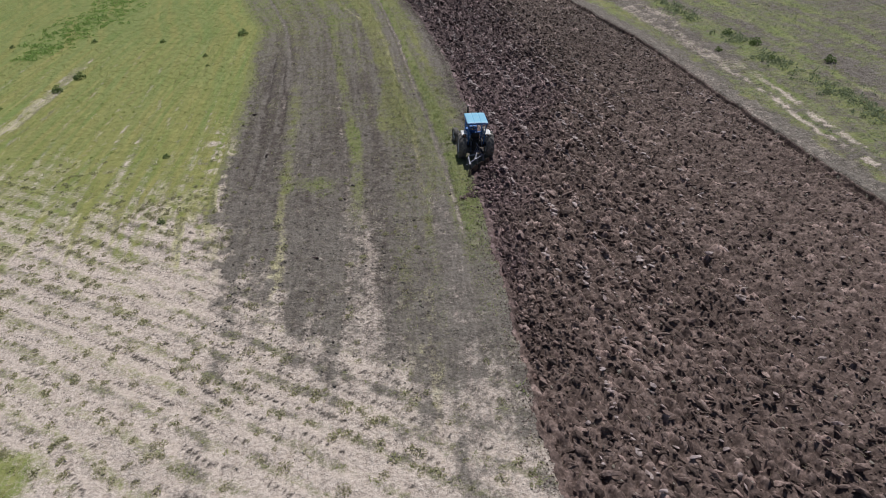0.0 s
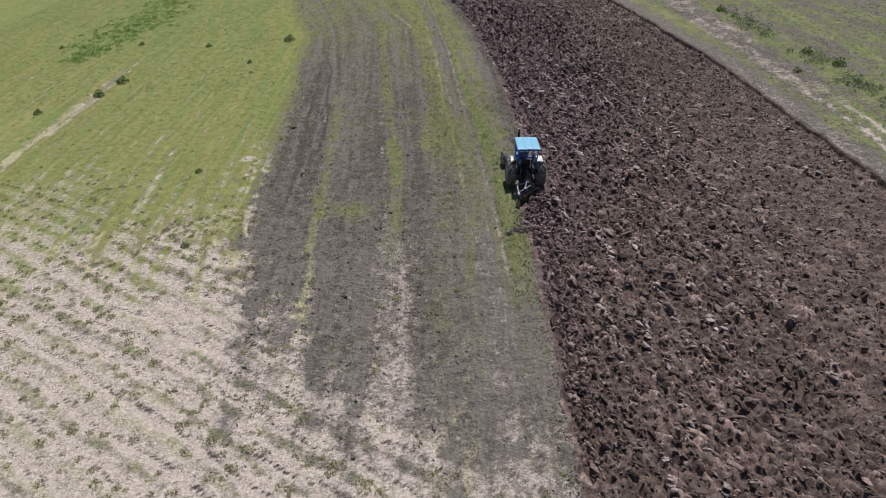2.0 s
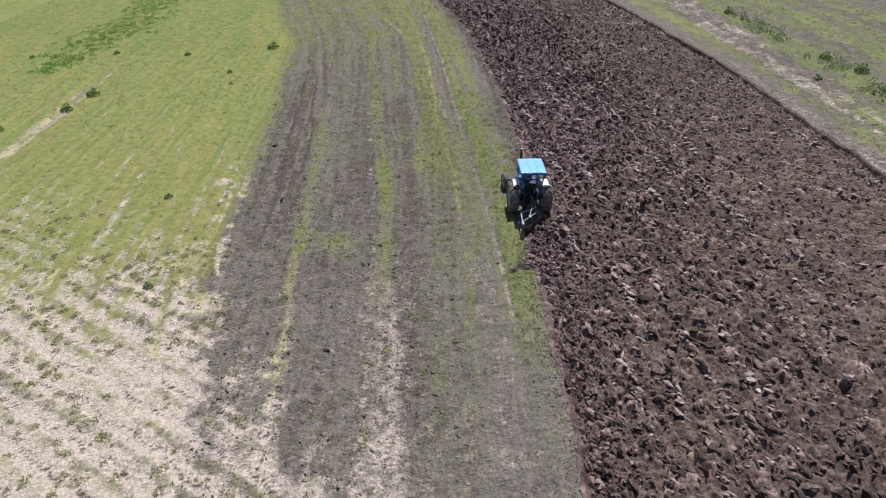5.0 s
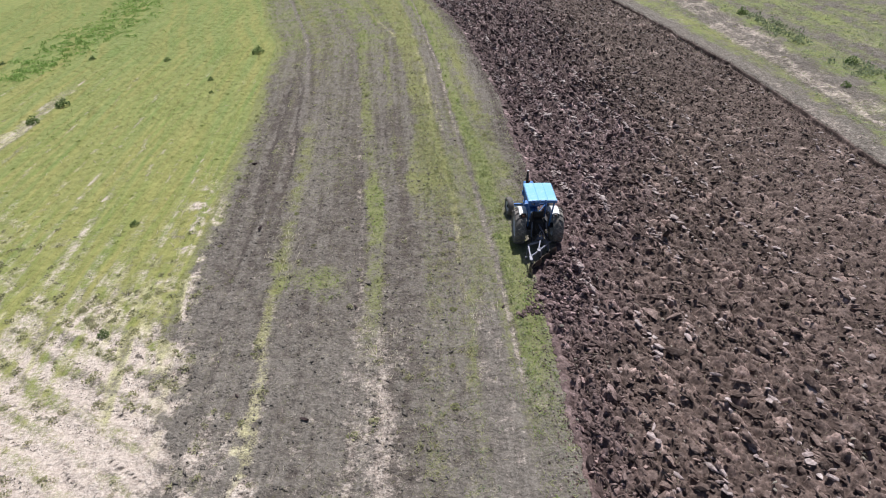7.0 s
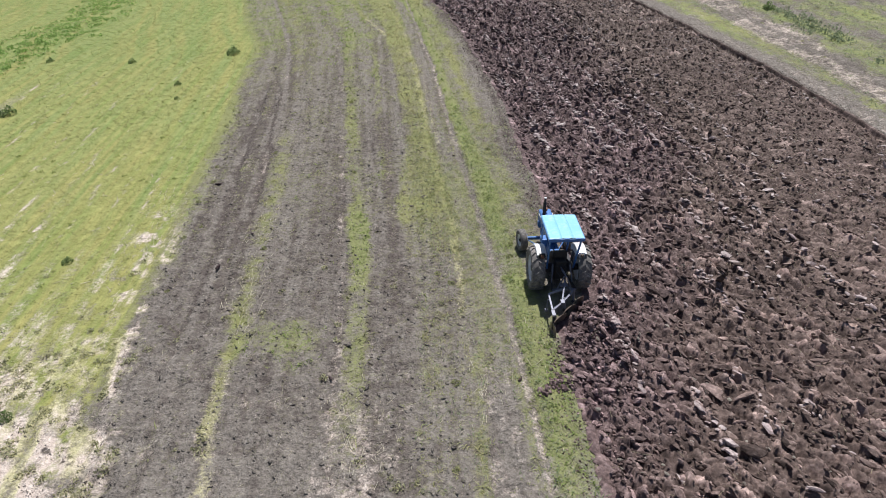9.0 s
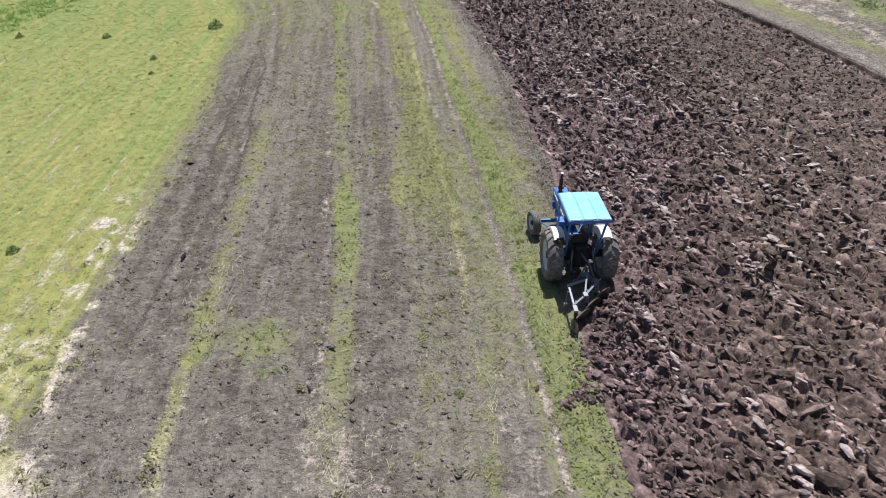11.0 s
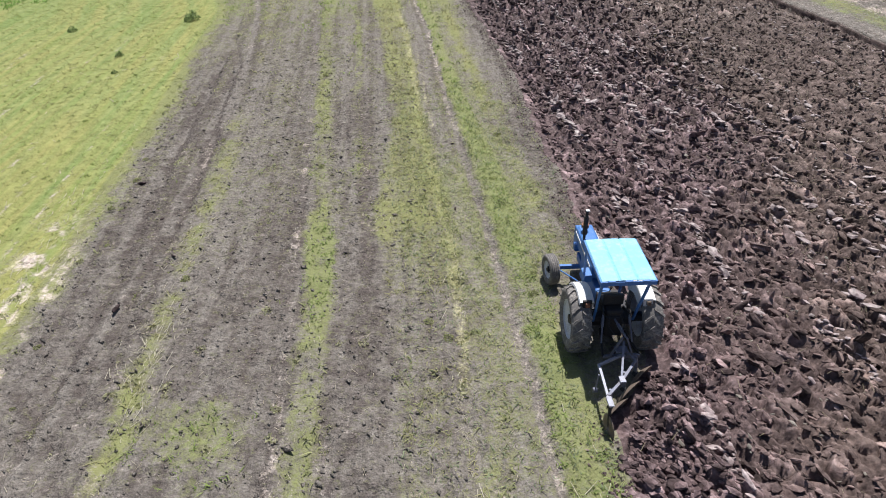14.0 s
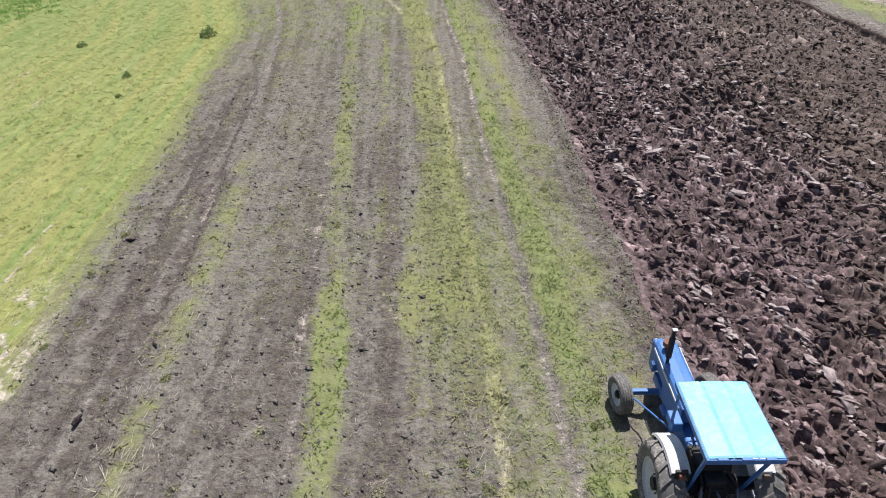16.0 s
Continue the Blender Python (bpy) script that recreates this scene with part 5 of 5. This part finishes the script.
# fenders
for s in (-1, 1):
    bm = bm_new()
    prof = []
    for k in range(11):
        a = radians(38 + 7.8 * k)
        prof.append((0.76 * math.cos(a), RW + 0.74 * math.sin(a)))
    rows = []
    for yy, zz in prof:
        rows.append([bm.verts.new((s * xx, yy, zz + dz)) for xx, dz in ((0.47, -0.02), (0.485, 0.0), (0.745, 0.0), (0.76, -0.05))])
    for r0, r1 in zip(rows, rows[1:]):
        for k in range(3):
            bm.faces.new((r0[k], r0[k + 1], r1[k + 1], r1[k]))
    bmesh.ops.recalc_face_normals(bm, faces=bm.faces)
    fender = part("fender", bm, M_FENDER, tractor, "scuffed white rear fender")
    th = fender.modifiers.new("thick", "SOLIDIFY")
    th.thickness = 0.012
    bm = bm_new()
    top = [bm.verts.new((s * 0.47, yy * 0.985, zz - 0.02)) for yy, zz in prof]
    low = [bm.verts.new((s * 0.45, yy * 0.72 + 0.02, RW + (zz - RW) * 0.70)) for yy, zz in prof]
    for k in range(len(prof) - 1):
        bm.faces.new((low[k], low[k + 1], top[k + 1], top[k]))
    inner = part("inner_panel", bm, M_FENDER, fender, "grey-white inner fender panel")
    th = inner.modifiers.new("thick", "SOLIDIFY")
    th.thickness = 0.01
    part("tail_light", box(bm_new(), s * 0.60 - 0.045, s * 0.60 + 0.045, -0.40, -0.34, 1.24, 1.33, 0.01), M_RUST if s < 0 else M_AMBER, fender, "dull brown tail light" if s < 0 else "dark amber tail light")
    part("lamp_bracket", box(bm_new(), s * 0.60 - 0.09, s * 0.60 + 0.09, -0.35, -0.30, 1.19, 1.37, 0.01), M_FENDER if s > 0 else M_IRON, fender, "white lamp housing" if s > 0 else "")

# canopy: a pressed roof on posts
bm = bm_new()
cols = [(-0.52, 0), (-0.50, 0.022), (-0.20, 0.035), (-0.17, 0.022), (-0.14, 0.037), (0.14, 0.037), (0.17, 0.022), (0.20, 0.035), (0.50, 0.022), (0.52, 0)]
rows = []
for yy, dz in ((-0.72, -0.012), (-0.69, 0.0), (-0.3, 0.008), (0.3, 0.008), (0.67, 0.0), (0.70, -0.015)):
    rows.append([bm.verts.new((a, yy, 2.10 + z + dz)) for a, z in cols])
for r0, r1 in zip(rows, rows[1:]):
    for k in range(len(cols) - 1):
        bm.faces.new((r0[k], r0[k + 1], r1[k + 1], r1[k]))
bmesh.ops.recalc_face_normals(bm, faces=bm.faces)
canopy = part("canopy", bm, M_ROOF, tractor, "light blue pressed steel canopy roof")
th = canopy.modifiers.new("thick", "SOLIDIFY")
th.thickness = 0.015
bm = box(bm_new(), -0.53, 0.53, -0.745, -0.715, 2.015, 2.10, 0.006)
box(bm, -0.53, 0.53, 0.695, 0.72, 2.02, 2.09, 0.006)
for s in (-1, 1):
    box(bm, s * 0.52 - 0.014, s * 0.52 + 0.014, -0.715, 0.695, 2.02, 2.10, 0.006)
part("rim_strip", bm, M_BLUE, canopy, "deep blue canopy edge")
for a in (-0.32, 0.0, 0.32):
    part("edge_clip", box(bm_new(), a - 0.07, a + 0.07, -0.76, -0.71, 2.09, 2.122, 0.006), M_BLUE, canopy)
for s in (-1, 1):
    part("canopy_post", beam(bm_new(), (s * 0.40, -0.20, 0.75), (s * 0.46, -0.62, 2.04), 0.045, 0.04), M_BLUE, tractor, "sloping blue canopy post")
    part("canopy_post", beam(bm_new(), (s * 0.40, 0.80, 0.58), (s * 0.46, 0.64, 2.04), 0.045, 0.045), M_BLUE, tractor, "blue canopy post")
part("tool_box", box(bm_new(), -0.46, -0.28, 0.62, 0.92, 1.10, 1.28, 0.02), M_BLUE, tractor)

# rear linkage
for s in (-1, 1):
    bm = beam(bm_new(), (s * 0.22, -0.15, 0.48), (s * 0.36, -0.98, 0.50), 0.035, 0.06)
    part("lower_lift_arm", bm, M_IRON, tractor)
    bm = rod(bm_new(), (s * 0.31, -0.62, 0.52), (s * 0.26, -0.34, 1.02), 0.018, 8)
    rod(bm, (s * 0.28, -0.45, 0.8), (s * 0.265, -0.37, 0.96), 0.03, 8)
    part("lift_rod", bm, M_STEEL, tractor)
    part("rocker_arm", beam(bm_new(), (s * 0.2, -0.1, 1.0), (s * 0.26, -0.36, 1.03), 0.03, 0.06), M_IRON, tractor)
bm = box(bm_new(), -0.17, 0.17, -0.28, 0.18, 0.90, 1.04, 0.04)
part("hydraulic_housing", bm, M_IRON, tractor)
bm = rod(bm_new(), (0, -0.30, 0.86), (0.02, -0.98, 0.98), 0.022, 8)
rod(bm, (0.005, -0.5, 0.895), (0.012, -0.78, 0.945), 0.034, 10)
part("top_link", bm, M_STEEL, tractor)
for run in (((-0.1, -0.28, 0.98), (-0.14, -0.42, 0.78), (-0.06, -0.6, 0.7)), ((0.1, -0.28, 0.96), (0.16, -0.45, 0.82), (0.08, -0.55, 0.62))):
    bm = bm_new()
    for a, b in zip(run, run[1:]):
        rod(bm, a, b, 0.012, 6)
    part("hydraulic_hose", bm, M_SEAT, tractor)
bm = box(bm_new(), -0.05, 0.05, -0.30, -0.27, 0.78, 0.88)
part("number_plate", bm, M_FENDER, tractor, "small pale plate")
TRACTOR_AT = Matrix.Translation((4.20, 32.00, -0.055)) @ Matrix.Rotation(radians(4.0), 4, "Y") @ Matrix.Rotation(radians(1.0), 4, "Z")
tractor.matrix_world = TRACTOR_AT

# ---- disc plough hitched behind ----
plough = tagged(new("disc_plough"), "grey steel three-disc plough hitched behind the tractor", "plough")
Z0 = 0.58
bm = beam(bm_new(), (-0.02, -1.05, Z0), (-0.52, -1.30, Z0), 0.045, 0.05)
beam(bm, (-0.52, -1.28, Z0), (-0.56, -2.34, Z0), 0.045, 0.05)
part("side_beam", bm, M_PLATE, plough, "worn pale grey frame beam")
bm = beam(bm_new(), (-0.54, -2.10, Z0 + 0.01), (-0.20, -1.74, Z0 + 0.01), 0.05, 0.055)
beam(bm, (-0.20, -1.74, Z0), (0.20, -1.22, Z0), 0.05, 0.055)
beam(bm, (0.20, -1.22, Z0), (0.10, -0.98, Z0), 0.05, 0.055)
part("diagonal_beam", bm, M_STEEL, plough, "bent grey diagonal beam")
part("centre_bar", beam(bm_new(), (0.0, -0.98, Z0 + 0.30), (-0.20, -1.70, Z0 + 0.06), 0.04, 0.03), M_STEEL, plough)
bm = beam(bm_new(), (-0.36, -0.98, 0.50), (0.36, -0.98, 0.50), 0.06, 0.05)
part("hitch_bar", bm, M_STEEL, plough)
for s in (-1, 1):
    part("mast_bar", beam(bm_new(), (s * 0.22, -0.98, 0.50), (s * 0.04, -1.0, 0.98), 0.045, 0.03), M_STEEL, plough)
part("top_plate", box(bm_new(), -0.16, 0.08, -1.12, -0.94, Z0 + 0.12, Z0 + 0.14), M_STEEL, plough)
part("weight_plate", box(bm_new(), -0.26, -0.15, -1.84, -1.68, Z0 + 0.05, Z0 + 0.08, 0.006), M_PLATE, plough, "pale grey clamp plate")
part("end_plate", box(bm_new(), -0.61, -0.51, -2.40, -2.16, Z0 + 0.04, Z0 + 0.07, 0.005), M_PLATE, plough, "pale grey end plate")
part("furrow_wheel_arm", beam(bm_new(), (-0.56, -2.30, Z0), (-0.56, -2.40, 0.16), 0.05, 0.06), M_IRON, plough)


def dish(radius, depth):
    bm = bmesh.new()
    rings = lathe(bm, [(-depth * (1 - (k / 6) ** 2), max(0.001, radius * k / 6)) for k in range(7)], 28)
    bm.faces.new(rings[0])
    return bm


for cx, cy in ((-0.34, -2.05), (0.02, -1.62), (0.36, -1.22)):
    m = Matrix.Translation((cx, cy, 0.13)) @ Matrix.Rotation(radians(-48), 4, "Z") @ Matrix.Rotation(radians(18), 4, "Y")
    bm = dish(0.33, 0.09)
    bm.transform(m)
    disc = part("plough_disc", bm, M_DISC, plough, "earth-worn concave disc")
    th = disc.modifiers.new("thick", "SOLIDIFY")
    th.thickness = 0.008
    hubp = m @ Vector((-0.12, 0, 0))
    bm = rod(bm_new(), m @ Vector((-0.06, 0, 0)), m @ Vector((-0.17, 0, 0)), 0.06, 12)
    part("disc_hub", bm, M_IRON, disc)
    part("disc_leg", beam(bm_new(), hubp, (hubp.x - 0.04, hubp.y + 0.03, Z0), 0.05, 0.06), M_STEEL, plough)
bm = bm_new()
lathe(bm, [(-0.012, 0.20), (-0.004, 0.245), (0.004, 0.245), (0.012, 0.20), (0.012, 0.03), (-0.012, 0.03), (-0.012, 0.20)], 28)
bm.transform(Matrix.Translation((-0.56, -2.42, 0.14)) @ Matrix.Rotation(radians(8), 4, "Z"))
part("furrow_wheel", bm, M_DISC, plough, "thin rear furrow wheel", True)
bm = rod(bm_new(), (-0.58, -1.55, Z0), (-0.62, -1.58, 0.22), 0.018, 8)
rod(bm, (-0.66, -1.58, 0.22), (-0.58, -1.58, 0.22), 0.05, 12)
part("depth_stop", bm, M_STEEL, plough)
plough.matrix_world = TRACTOR_AT

# single large lumps lying on the bare strip
v, f = clod_shapes(1, 2)
lump = tagged(new("soil_lump", mesh_np("soil_lump", v[0] * [0.17, 0.12, 0.085], f, M_TILTH)), "dark soil lump lying on the bare strip", "soil lump", group="lumps on the strip")
spots = [(-8.86, 41.2, 1.0), (-7.1, 34.4, 0.95), (-6.4, 36.6, 0.5), (-7.4, 38.7, 0.45), (-2.5, 28.4, 0.6), (1.38, 42.2, 0.5), (1.28, 37.9, 0.5), (-3.45, 23.2, 0.9), (2.54, 27.8, 0.6), (-5.65, 24.4, 0.6)]
for k, (x, y, s) in enumerate(spots):
    z = float(ground_height(np.array([x]), np.array([y]))[0])
    m = Matrix.Translation((x, y, z + 0.05 * s)) @ Matrix.Rotation(k * 1.3, 4, "Z") @ Matrix.Scale(s, 4)
    if k == 0:
        lump.matrix_world = m
    else:
        copy_thing(lump, m).matrix_basis = m

# the clods beside the tractor, one by one
shapes, f = clod_shapes(10, 2)
meshes = [mesh_np("clod", s * [1.35, 0.8, 0.55], f, M_CLOD) for s in shapes]
turn = turns(300, 0.4, 2.27)
placed = 0
while placed < 300:
    y = rng.uniform(30.5, 41)
    x = float(edge_left(np.array([y]))[0]) + rng.uniform(0.4, 4.6)
    if not clear_of_machine(np.array([x]), np.array([y]))[0]:
        continue
    s = float(np.clip(rng.lognormal(math.log(0.095), 0.3), 0.07, 0.16))
    z = float(tilth_height(np.array([x]), np.array([y]))[0])
    ob = new("clod", meshes[placed % 10])
    ob.parent = ploughed
    ob.matrix_world = Matrix.Translation((x, y, z + 0.2 * s)) @ Matrix(turn[placed].tolist()).to_4x4() @ Matrix.Scale(s, 4)
    placed += 1
